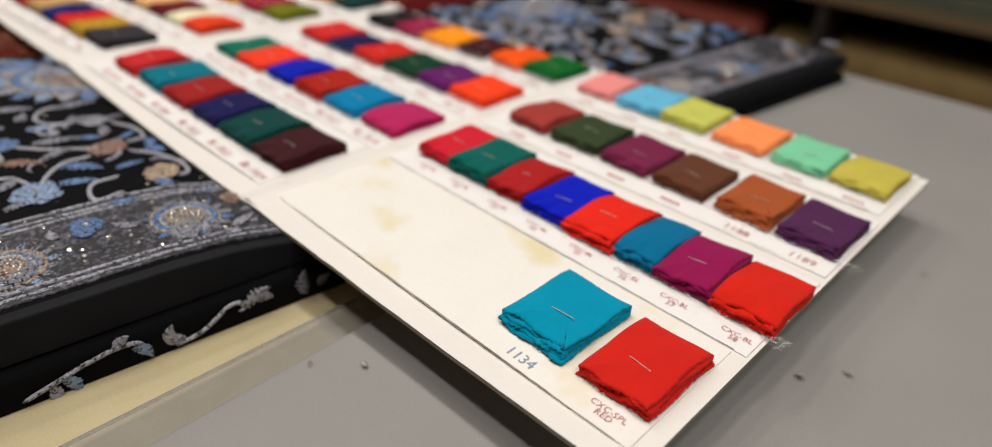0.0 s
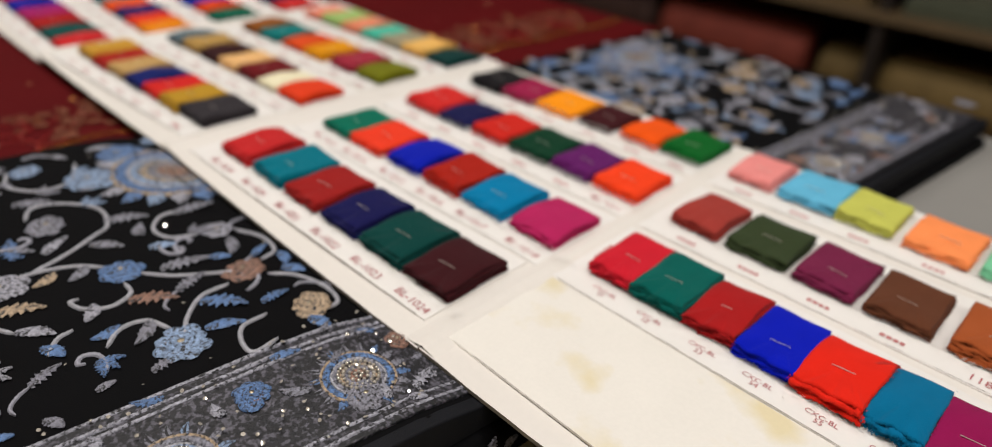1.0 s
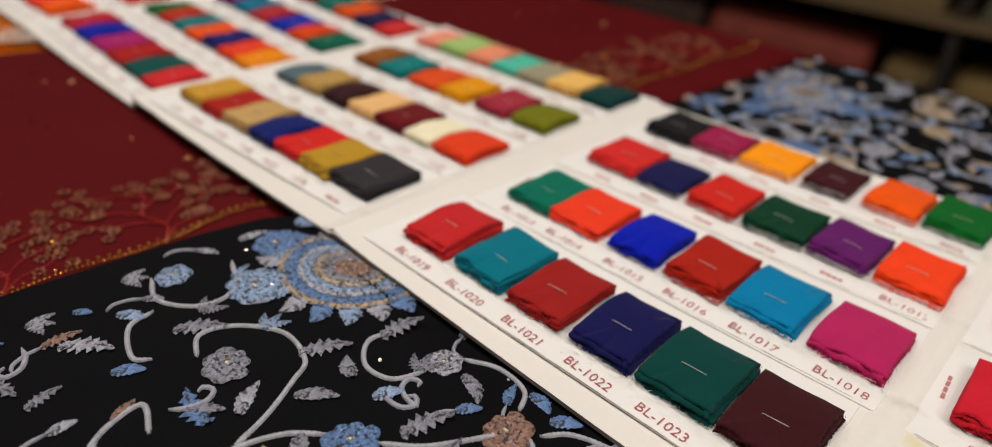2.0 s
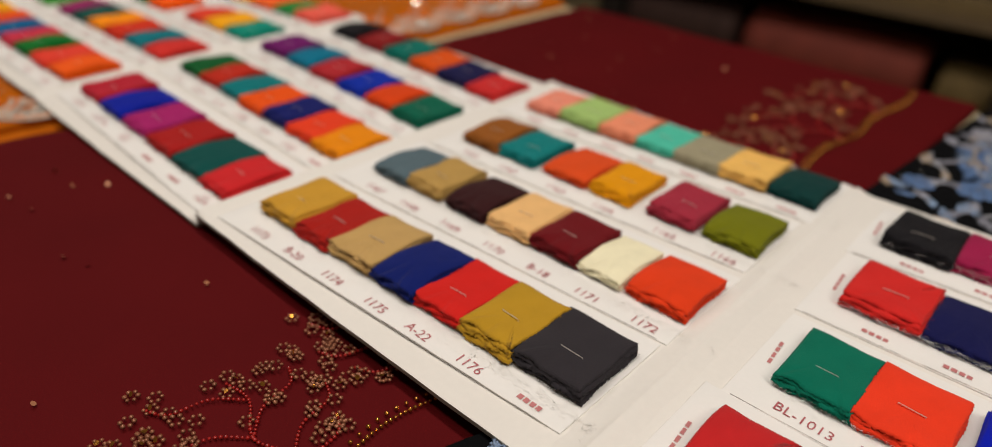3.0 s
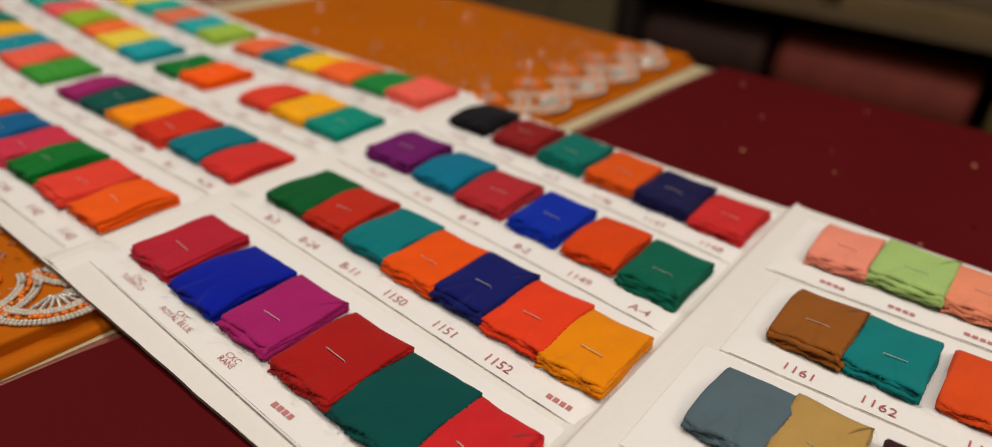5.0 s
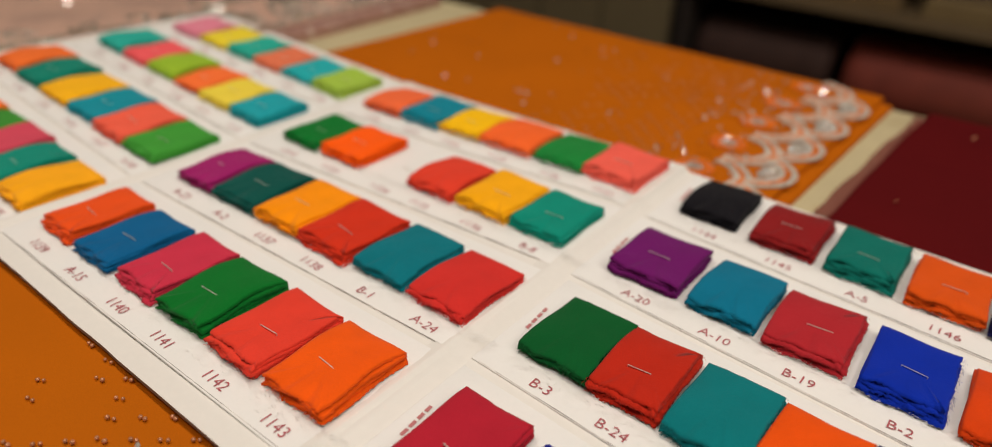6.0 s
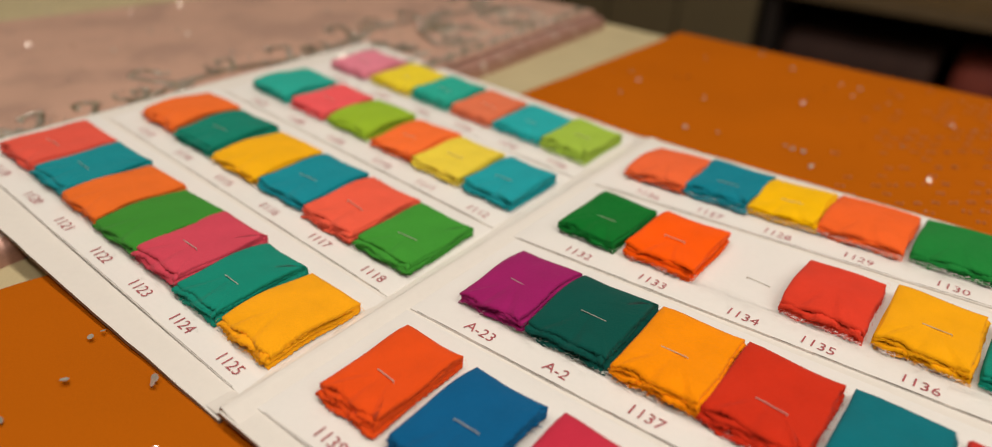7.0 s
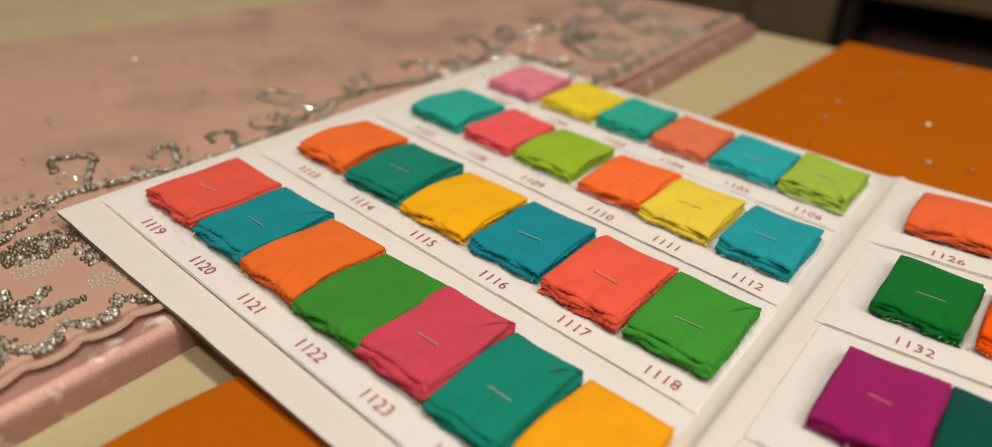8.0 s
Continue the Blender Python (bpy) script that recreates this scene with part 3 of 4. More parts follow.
# the near end, in front of the worked stretch
for k in range(60):
    y = rng.uniform(-0.35, -0.09)
    leaf(skew(rng.uniform(-0.56, -0.305), y), y, rng.uniform(0, 360), rng.choice((0, 1, 2)), rng.choice(("silver", "grey", "sky", "blue", "beige")))
# a trail stitched on the turned-over side of the lower fold
def side(along, up):
    """A pose on the fold's upright side: x runs along it, y up, z out."""
    m = Matrix(((0.105, 0, 1, skew(-0.1966, along)), (1, 0, -0.105, along), (0, 1, 0, up), (0, 0, 0, 1)))
    return black.matrix_basis.inverted() @ m


for along, color, trail in (
        (0.03, "white", ((0.0, 0.001), (0.012, 0.003), (0.021, 0.008), (0.027, 0.012), (0.033, 0.012), (0.035, 0.008), (0.031, 0.007))),
        (-0.035, "silver", ((0.0, 0.002), (0.014, 0.006), (0.028, 0.010), (0.042, 0.012), (0.052, 0.010))),
        (-0.10, "grey", ((0.0, 0.010), (0.016, 0.011), (0.032, 0.007), (0.046, 0.004)))):
    part("vine", cord(trail, 0.0006, 0.0024, 0.0012), THREAD, black, at=side(along, -0.0205), color=STITCH[color])
for along, up, turn, kind, color in ((0.028, -0.018, 75, 0, "white"), (0.034, -0.019, 120, 2, "silver"), (0.066, -0.012, 20, 1, "white"), (0.072, -0.010, -20, 2, "silver"), (-0.022, -0.016, 250, 0, "silver"), (-0.018, -0.014, 290, 0, "sky"), (0.012, -0.011, 300, 0, "sky"), (0.004, -0.009, 30, 2, "silver"), (-0.052, -0.018, 60, 1, "rust"), (-0.060, -0.016, 110, 0, "grey"), (-0.075, -0.016, 240, 2, "silver"), (0.098, -0.018, 80, 1, "grey"), (0.106, -0.016, 30, 2, "grey")):
    part("leaf", LEAVES[kind], None, black, at=side(along, up) @ pose(0, 0, 0.0003, 0, 0, turn) @ Matrix.Diagonal((0.62, 0.8, 1, 1)), color=STITCH[color])
shine = [(skew(x, y), y, top_b(skew(x, y), y, 0.0032)) for x, y in [(rng.uniform(-0.295, -0.22), rng.choice((rng.uniform(-0.25, 0.095), rng.uniform(0.445, 0.69)))) for _ in range(520)]]
shine += [(skew(x, y), y, top_b(skew(x, y), y, 0.0022)) for x, y in [(rng.uniform(-0.56, -0.30), rng.choice((rng.uniform(-0.2, 0.095), rng.uniform(0.445, 0.69)))) for _ in range(60)]]
part("sequin_scatter", sequins(shine, 0.0009, 9, 30), SILVER, black, kind="stuff", smooth=False)

# ---- maroon sari ----
maroon = thing("maroon_sari", (-0.78, 0.2, 0.002), "folded dark maroon sari with gold beaded hem embroidery", "sari")
TOPM = 0.0085
part("cloth_body", sheet([(-1.037, -0.46), (-0.562, -0.46), (-0.512, 0.712), (-0.965, 0.708)], TOPM, 0.0022, 0.004, 0.0014, 11.0, (80, 80), 8.0, 0.003, lift=lambda x, y: 0.004 * near(y)), MAROON, maroon)
part("net_edge", sheet([(-1.049, -0.46), (-1.033, -0.46), (-0.962, 0.700), (-0.973, 0.700)], 0.0045, 0.0024, 0.001, 0.0008, 12.0, (6, 60), 8.0, 0.006), NET, maroon, "sheer maroon net edge")


def top_m(y, over):
    return TOPM + 0.004 * near(y) + over


def hem(y, off=0.0):
    """A line that runs along the hem, from the fold inward by off."""
    return -0.598 - off + 0.062 * (y - 0.1) * (y > 0.1) + 0.003 * math.sin(y * 60)


gold_line = [(hem(y), y, top_m(y, 0.0012)) for y in np.arange(-0.3, 0.70, 0.0026)] + [(hem(y, 0.004), y + 0.0013, top_m(y, 0.0012)) for y in np.arange(-0.3, 0.70, 0.0052)]
part("bead_line", beads(gold_line, 0.0011), GOLD, maroon, "gold bead line along the hem", kind="stuff")
stems, florets, glints = [], [], []
rng = random.Random(21)
for k in range(12):
    y0 = -0.30 + k * 0.083
    trunk = [(hem(y0), y0), (hem(y0, 0.018), y0 + 0.008), (hem(y0, 0.038), y0 + 0.002), (hem(y0, 0.058), y0 + 0.012), (hem(y0, 0.075), y0 + 0.010)]
    twigs = [trunk] + [[trunk[i], (trunk[i][0] - 0.012, trunk[i][1] + s * 0.012), (trunk[i][0] - 0.016, trunk[i][1] + s * 0.028), (trunk[i][0] - 0.026, trunk[i][1] + s * 0.034)] for i, s in ((0, 1), (1, -1), (1, 1), (2, 1), (2, -1), (3, -1))]
    for twig in twigs:
        for p in glide(twig, 0.0022):
            stems.append((p.x, p.y, top_m(p.y, 0.001)))
        for ex, ey in (twig[-1], twig[-2]):
            for _ in range(4):
                cx, cy = ex + rng.uniform(-0.012, 0.012), ey + rng.uniform(-0.012, 0.012)
                florets += [(cx + 0.0027 * math.cos(a), cy + 0.0027 * math.sin(a), top_m(cy, 0.0014)) for a in np.linspace(0, 6.28, 6, endpoint=False)]
                glints.append((cx, cy, top_m(cy, 0.0026)))
part("stem_beading", beads(stems, 0.0009), REDBEAD, maroon, kind="stuff")
part("floret_beading", beads(florets, 0.0011, flat=0.7), DULLGOLD, maroon, kind="stuff")
part("gold_glitter", sequins(glints[::3], 0.0011, 5), GOLD, maroon, kind="stuff", smooth=False)
part("sequin_scatter", sequins([(x, y, top_m(y, 0.0018)) for x, y in [(rng.uniform(-0.95, -0.7), rng.uniform(-0.25, 0.69)) for _ in range(60)]], 0.0015, 6), COPPER, maroon, kind="stuff", smooth=False)

# ---- mustard orange sari ----
orange = thing("orange_sari", (-1.25, 0.2, 0.002), "folded mustard orange sari with pearl beaded scalloped border", "sari")
TOPO = 0.0105
part("lower_fold", sheet([(-1.495, -0.46), (-1.042, -0.46), (-0.993, 0.708), (-1.435, 0.702)], 0.0062, 0.0022, 0.003, 0.0008, 13.0, (50, 60)), ORANGE, orange)
part("upper_fold", sheet([(-1.516, -0.46), (-1.050, -0.46), (-1.003, 0.712), (-1.437, 0.706)], TOPO, 0.0060, 0.002, 0.0012, 14.0, (80, 80), 8.0, 0.002, lift=lambda x, y: 0.003 * near(y)), ORANGE, orange)
pearl, amber, clear = [], [], []
rng = random.Random(31)
PITCH = 0.056
for k in range(19):
    yc = -0.30 + k * PITCH
    lean = 0.009 + 0.026 * (yc - 0.05) / 0.65
    if yc > 0.66:
        continue
    for row, xc, half in ((0, -1.072, 0.0), (1, -1.092, 0.5)):
        for rad in (0.036, 0.0338, 0.0275, 0.0253):
            for a in np.arange(-82, 82, 3.6):
                pearl.append((xc + lean + rad * math.cos(radians(a)), yc + half * PITCH + rad * 0.86 * math.sin(radians(a)), TOPO + 0.0012))
        for a in np.arange(-78, 79, 5):
            for _ in range(1):
                amber.append((xc + lean + 0.0307 * math.cos(radians(a)) + rng.uniform(-0.0008, 0.0008), yc + half * PITCH + 0.0264 * math.sin(radians(a)) + rng.uniform(-0.0015, 0.0015), TOPO + 0.0012))
    for rad, n, pile in ((0.0025, 5, clear), (0.0050, 12, pearl), (0.0078, 15, amber), (0.0106, 20, amber), (0.0132, 24, amber)):
        pile += [(-1.096 + lean + rad * math.cos(a), yc + 0.03 + rad * math.sin(a), TOPO + 0.0012) for a in np.linspace(0, 6.28, n, endpoint=False)]
    for s in range(9):
        ang = radians(-64 + 16 * s)
        clear += [(-1.062 + lean + q * math.cos(ang), yc + q * math.sin(ang), TOPO + 0.0014) for q in np.arange(0.004, 0.017, 0.0016)]
def lifted(points):
    return [(x, y, z + 0.003 * near(y)) for x, y, z in points]


part("pearl_beading", beads(lifted(pearl), 0.0011, 2), PEARL, orange, "white pearl bead scallops", kind="stuff")
part("orange_beading", beads(lifted(amber), 0.0014, 2), AMBER, orange, "orange bead roundels", kind="stuff")
part("crystal_beading", beads(lifted(clear), 0.0011, 1), SILVER, orange, "clear crystal bead sprays", kind="stuff")
rows = []
for i in range(15):
    for j in range(64):
        x, y = -1.108 - i * 0.0085, -0.28 + j * 0.0160 + (0.008 if i % 2 else 0)
        if rng.random() < 1.0 - i * 0.06 and y < 0.69:
            rows += [(x + rng.uniform(-0.001, 0.001), y + rng.uniform(-0.001, 0.001), TOPO + 0.001), (x + 0.0028, y + 0.001, TOPO + 0.001)]
part("dot_beading", beads(lifted(rows), 0.0010), COPPER, orange, "copper pink bead dots", kind="stuff")
part("sequin_scatter", sequins(lifted([(rng.uniform(-1.43, -1.06), rng.uniform(-0.25, 0.69), TOPO + 0.0018) for _ in range(190)] + [(rng.uniform(-1.11, -1.045), rng.uniform(-0.25, 0.69), TOPO + 0.003) for _ in range(420)]), 0.0015, 8), SILVER, orange, kind="stuff", smooth=False)

# ---- pale pink sari ----
pink = thing("pink_sari", (-1.8, 0.2, 0.002), "folded pale pink brocade sari with silver stone embroidery", "sari")
TOPP = 0.0185
part("rolled_fold", sheet([(-2.10, -0.46), (-1.513, -0.46), (-1.516, 0.686), (-1.80, 0.686)], 0.0155, 0.0022, 0.0085, 0.0012, 15.0, (60, 60)), FOIL, pink, "pink foil rolled fold with mottled sheen painted in")
part("upper_fold", sheet([(-2.12, -0.46), (-1.534, -0.46), (-1.532, 0.688), (-1.79, 0.688)], TOPP, 0.0140, 0.003, 0.0016, 16.0, (70, 90), 9.0, 0.002), PINK, pink)
line, curls, pearls, dark = [], [], [], []
rng = random.Random(41)


def scallop(y):
    return -1.5435 + 0.0095 * abs(math.sin((y - 0.047) * 150)) ** 0.8 + 0.0015 * math.sin(y * 17)


def stem(y):
    return -1.636 + 0.010 * math.sin((y - 0.15) * 33)


def bead(x, y, bright, reach):
    (curls if rng.random() < bright else dark).append((x + rng.uniform(-reach, reach), y + rng.uniform(-reach, reach), TOPP + rng.uniform(0.0008, 0.0016)))


def trail(points, wide, bright, reach):
    """A wavy line of stitched beads, some bright and some tarnished."""
    for p in glide(points, 0.0017):
        for _ in range(wide):
            bead(p.x, p.y, bright, reach)


def sprig(x, y, turn, long):
    """A feather of beads: a stalk with slanting barbs."""
    m = pose(x, y, 0, 0, 0, turn)
    for q in range(9):
        d = long * q / 9
        for side in (-1, 0, 1):
            for e in (0.0, 0.5, 1.0) if side else (0.0,):
                v = m @ Vector((d + e * 0.004, side * e * 0.0045 * (1.1 - q / 9), 0))
                bead(v.x, v.y, 0.3, 0.0004)


for y in np.arange(-0.3, 0.682, 0.0015):
    for q in range(4):
        (line if rng.random() < 0.45 else dark).append((scallop(y) - q * 0.0016 + rng.uniform(-0.0006, 0.0006), y + rng.uniform(-0.0007, 0.0007), TOPP + 0.001))
part("piping", cord([(scallop(y) * 0.45 - 1.5340 * 0.55 + 0.0062, y) for y in np.arange(-0.3, 0.682, 0.004)], TOPP + 0.0003, 0.0042, 0.0016), PINK, pink, "peach corded piping")
trail([(stem(y), y) for y in np.arange(-0.3, 0.682, 0.02)], 4, 0.30, 0.0024)
for k in range(24):
    y = -0.29 + k * 0.0405
    s, h = (1.0, 0.62, 1.2, 0.8)[k % 4] * rng.uniform(0.85, 1.1), rng.choice((1, 1, -1))
    y += rng.uniform(-0.008, 0.008)
    x = stem(y)
    trail([(x, y), (x - 0.016 * s, y + 0.010 * s * h), (x - rng.uniform(0.028, 0.036) * s, y + rng.uniform(0.012, 0.018) * s * h), (x - 0.036 * s, y + 0.003 * s * h), (x - rng.uniform(0.022, 0.028) * s, y - 0.001 * s * h)], 3, 0.26, 0.0015)
    if k % 2:
        trail([(x, y), (x - 0.010, y - 0.012 * h), (x - 0.020, y - 0.013 * h)], 2, 0.4, 0.0016)
for k in range(11):
    y = -0.29 + k * 0.088
    x = -1.604
    trail([(x + 0.058, y - 0.012), (x + 0.036, y - 0.022), (x + 0.012, y - 0.012), (x - 0.012, y + 0.004), (stem(y + 0.05), y + 0.05)], 3, 0.35, 0.0018)
    for q in range(150):
        a, r = q * 2.4, 0.0012 * math.sqrt(q)
        bead(x - 0.002 + r * 0.75 * math.cos(a), y + 0.020 + r * 1.25 * math.sin(a), 0.16, 0.0005)
    for cx, cy, many in ((x + 0.013, y + 0.017, 70), (x + 0.043, y + 0.033, 46)):
        for q in range(many):
            a, r = q * 2.4, 0.0013 * math.sqrt(q)
            pearls.append((cx + r * 0.75 * math.cos(a), cy + r * 1.2 * math.sin(a), TOPP + 0.0008))
    for dx, dy, turn, long in ((0.044, -0.008, 120, 0.020), (0.048, -0.006, 85, 0.022), (0.040, -0.010, 155, 0.018), (0.016, 0.030, 100, 0.014), (0.022, 0.030, 60, 0.014)):
        sprig(x + dx, y + dy, turn, long)
part("stone_scallop", beads(line, 0.0012, jitter=0.35), SILVER, pink, "silver rhinestone scallop line", kind="stuff")
part("stone_scrollwork", beads(curls, 0.0014, jitter=0.4), SILVER, pink, "silver stone scrolls", kind="stuff")
part("antique_beading", beads(dark, 0.0012, jitter=0.4), DIM, pink, "antique silver beads", kind="stuff")
part("pearl_filling", beads(pearls, 0.0009), PEARL, pink, "tiny pearls", kind="stuff")
part("sequin_scatter", sequins([(stem(v) + rng.gauss(0.006, 0.020), v, TOPP + 0.003) for v in [rng.uniform(-0.25, 0.68) for _ in range(420)]] + [(rng.uniform(-1.95, -1.7), rng.uniform(-0.2, 0.67), TOPP + 0.004) for _ in range(90)], 0.0014, 10), SILVER, pink, kind="stuff", smooth=False)


# ---- fold-out shade card ----
def lint_mesh(seed):
    """Loose white fibres shed along the cut edge of a row of swatches."""
    r = random.Random(seed)
    verts, faces = [], []
    for _ in range(1500):
        x, y, a, long = r.uniform(0, 0.25), -abs(r.gauss(0, 0.0040)), r.uniform(0, 6.28), r.uniform(0.0012, 0.0034)
        n, w, z = len(verts), 0.00005, r.uniform(0.0001, 0.0012)
        for k in range(3):
            px, py = x + long * k / 2 * math.cos(a + 0.5 * k), y + long * k / 2 * math.sin(a + 0.5 * k)
            verts += [(px - w, py + w, z), (px + w, py - w, z)]
        faces += [(n, n + 1, n + 3, n + 2), (n + 2, n + 3, n + 5, n + 4)]
    me = bpy.data.meshes.new("lint")
    me.from_pydata(verts, [], faces)
    me.materials.append(PAPER)
    return finish(me, True)


LINT = [lint_mesh(k) for k in range(4)]

HINGE = (0.0105, -0.2495, -0.528, -0.8, -1.07, -1.331, -1.6175)
# heights of each panel's corners: front right, back right, front left, back left
CORNERS = ((0.0125, 0.0165, 0.0165, 0.0175), (0.0155, 0.0180, 0.0245, 0.0150), (0.0225, 0.0165, 0.0225, 0.0190), (0.0145, 0.0145, 0.0185, 0.0165), (0.0180, 0.0195, 0.0185, 0.0130), (0.0130, 0.0115, 0.0275, 0.0210))
FRONT, DEEP = 0.098, 0.3395
card = thing("shade_card", (-0.8, FRONT, 0.01), "long white fold-out fabric shade card lying across the saris", "shade card")


def board_mesh(wide, seed):
    """A thick card panel, a little bowed, with an uneven, darker rim; its top lies at z = 0."""
    r = random.Random(seed)
    nx, ny, t = 22, 26, 0.0024
    verts, faces = [], []
    for side in (0, 1):
        for j in range(ny + 1):
            for i in range(nx + 1):
                u, v = i / nx, j / ny
                x, y = u * wide, v * DEEP
                if j in (0, ny):
                    y += 0.0006 * noise.noise((x * 40, seed, j))
                bow = 0.0004 * math.sin(math.pi * u) * noise.noise((u * 2, v * 2, seed + 5)) - 0.0015 * (1 - v) ** 8 * math.sin(math.pi * u)
                verts.append((x, y, bow - side * t + warp(seed, x, max(y, 0.0))))
    w, m = nx + 1, (nx + 1) * (ny + 1)
    for j in range(ny):
        for i in range(nx):
            k = j * w + i
            faces += [(k, k + 1, k + w + 1, k + w), (m + k, m + k + w, m + k + w + 1, m + k + 1)]
    ring = [i for i in range(w)] + [j * w + nx for j in range(1, ny + 1)] + [ny * w + i for i in range(nx - 1, -1, -1)] + [j * w for j in range(ny - 1, 0, -1)]
    rim = len(faces)
    for i in range(len(ring)):
        k = (i + 1) % len(ring)
        faces.append((ring[i], m + ring[i], m + ring[k], ring[k]))
    me = bpy.data.meshes.new("panel")
    me.from_pydata(verts, [], faces)
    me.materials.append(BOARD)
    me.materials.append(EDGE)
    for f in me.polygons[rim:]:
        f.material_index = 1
    return finish(me, False)


def swatch_mesh(wide, seed):
    """A folded piece of cloth: four layers, pinked at the front and right, folded at the back and left."""
    r = random.Random(seed)
    deep, verts, faces = 0.0455, [], []
    bend = r.uniform(0, 6)
    for layer in range(4):
        df, dr = r.uniform(-0.0014, 0.0009) - (3 - layer) * 0.0005, r.uniform(-0.0010, 0.0008) + (3 - layer) * 0.0003
        phase, lift, side = r.uniform(0, 6), layer * 0.00160 + 0.0004, r.choice((-1, 1))
        outline = []
        nf, nr = 28, 34
        for i in range(nf):
            t = i / nf
            outline.append((t * (wide + dr), df + side * r.uniform(0.0001, 0.0006) * (-1) ** i + r.uniform(-0.0003, 0.0003) + 0.0007 * math.sin(t * 11 + phase), 0.0))
        for i in range(nr):
            t = i / nr
            outline.append((wide + dr + side * r.uniform(0.0, 0.0004) * (-1) ** i + r.uniform(-0.0002, 0.0002) + 0.0004 * math.sin(t * 8 + phase), df + t * (deep - df), 1.0))
        for i in range(8):
            t = i / 8
            outline.append((wide * (1 - t), deep - 0.0006 * math.sin(t * 3.1) + r.uniform(-0.0002, 0.0002), 2.0))
        for i in range(8):
            t = i / 8
            outline.append((0.0006 * math.sin(t * 3.1 + phase), df + (deep - df) * (1 - t), 3.0))
        c, n, base = Vector((wide / 2, deep / 2, 0)), len(outline), len(verts)
        thick = 0.0015
        for inset, dz in ((0.0, -thick), (0.0, -0.0003), (0.0012, 0.0), (0.005, 0.00025), (0.012, 0.0001)):
            for x, y, edge in outline:
                p = Vector((x, y, 0))
                d = c - p
                q = p + d.normalized() * min(inset * (1.3 if edge in (0.0, 2.0) else 1), d.length * 0.8)
                back = max(0.0, y / deep)
                ripple = (0.00055 * math.sin(x * 420 + phase) + 0.0002 * math.sin(x * 900 + 2 * phase)) * (1 - back) ** 2 * (1 - inset / 0.012)
                pillow = (0.0009 * math.sin(math.pi * min(1.0, max(0.0, q.y / deep))) + 0.0007 * math.sin(q.y * 150 + bend) + 0.0005 * math.sin(q.x * 130 + bend)) * (layer + 1) / 4
                droop = pillow - 0.0007 * layer / 3 * (math.exp(-((deep - q.y) / 0.004)) + 0.6 * math.exp(-(q.x / 0.003)))
                verts.append((q.x, q.y, lift * (1 - 0.12 * back) + thick + dz + ripple + droop))
        for j in range(4):
            for i in range(n):
                k = (i + 1) % n
                faces.append((base + j * n + i, base + j * n + k, base + (j + 1) * n + k, base + (j + 1) * n + i))
        faces.append(tuple(base + 4 * n + i for i in range(n)))
    for _ in range(170):
        if r.random() < 0.7:
            x, y, a = r.uniform(0, wide), r.uniform(-0.0012, 0.0), r.uniform(-2.4, -0.7)
        else:
            x, y, a = wide, r.uniform(0, deep), r.uniform(-0.8, 0.8)
        z, long = r.uniform(0.0006, 0.0062), r.uniform(0.0010, 0.0028)
        n, s = len(verts), 0.00007
        e, m = (x + long * math.cos(a), y + long * math.sin(a), z - r.uniform(0, 0.002)), (x + long * 0.5 * math.cos(a + 0.4), y + long * 0.5 * math.sin(a + 0.4), z)
        for px, py, pz in ((x, y, z), m, e):
            verts += [(px - s, py + s, max(0.0012, pz)), (px + s, py - s, max(0.0012, pz))]
        faces += [(n, n + 1, n + 3, n + 2), (n + 2, n + 3, n + 5, n + 4)]
    me = bpy.data.meshes.new("swatch")
    me.from_pydata(verts, [], faces)
    me.materials.append(SWATCH)
    return finish(me, True)


WIDTHS = (0.0345, 0.0355, 0.0362)
SWATCHES = [swatch_mesh(WIDTHS[k % 3], k) for k in range(12)]


def staple_mesh():
    bm = box(-0.0055, 0.0055, -0.00018, 0.00018, -0.0001, 0.00026, 0.00006)
    for s in (-1, 1):
        leg = box(s * 0.0056 - 0.0002, s * 0.0056 + 0.0002, -0.00018, 0.00018, -0.0012, 0.0002)
        me = bpy.data.meshes.new("leg")
        leg.to_mesh(me)
        leg.free()
        bm.from_mesh(me)
    me = bpy.data.meshes.new("staple")
    bm.to_mesh(me)
    bm.free()
    me.materials.append(STEEL)
    return me


STAPLE = staple_mesh()
LETTERS = {}


def text_mesh(words, size, material):
    key = (words, size, material.name)
    if key not in LETTERS:
        curve = bpy.data.curves.new("label", "FONT")
        curve.body, curve.size, curve.align_x, curve.resolution_u = words, size, "CENTER", 2
        curve.space_line, curve.offset = 0.8, -0.00003
        ob = bpy.data.objects.new("label", curve)
        scene.collection.objects.link(ob)
        me = bpy.data.meshes.new_from_object(ob.evaluated_get(bpy.context.evaluated_depsgraph_get()))
        bpy.data.objects.remove(ob)
        bpy.data.curves.remove(curve)
        me.materials.clear()
        me.materials.append(material)
        LETTERS[key] = me
    return LETTERS[key]


def bars_mesh(wide):
    """Unreadable print: small bars."""
    verts, faces = [], []
    for x0, x1 in ((-0.5, -0.30), (-0.24, -0.04), (0.03, 0.22), (0.28, 0.46)):
        n = len(verts)
        verts += [(x0 * wide, 0.001, 0), (x1 * wide, 0.001, 0), (x1 * wide, 0.0038, 0), (x0 * wide, 0.0038, 0)]
        faces.append((n, n + 1, n + 2, n + 3))
    me = bpy.data.meshes.new("print_bars")
    me.from_pydata(verts, [], faces)
    me.materials.append(FADED)
    return me


BARS = bars_mesh(0.013)

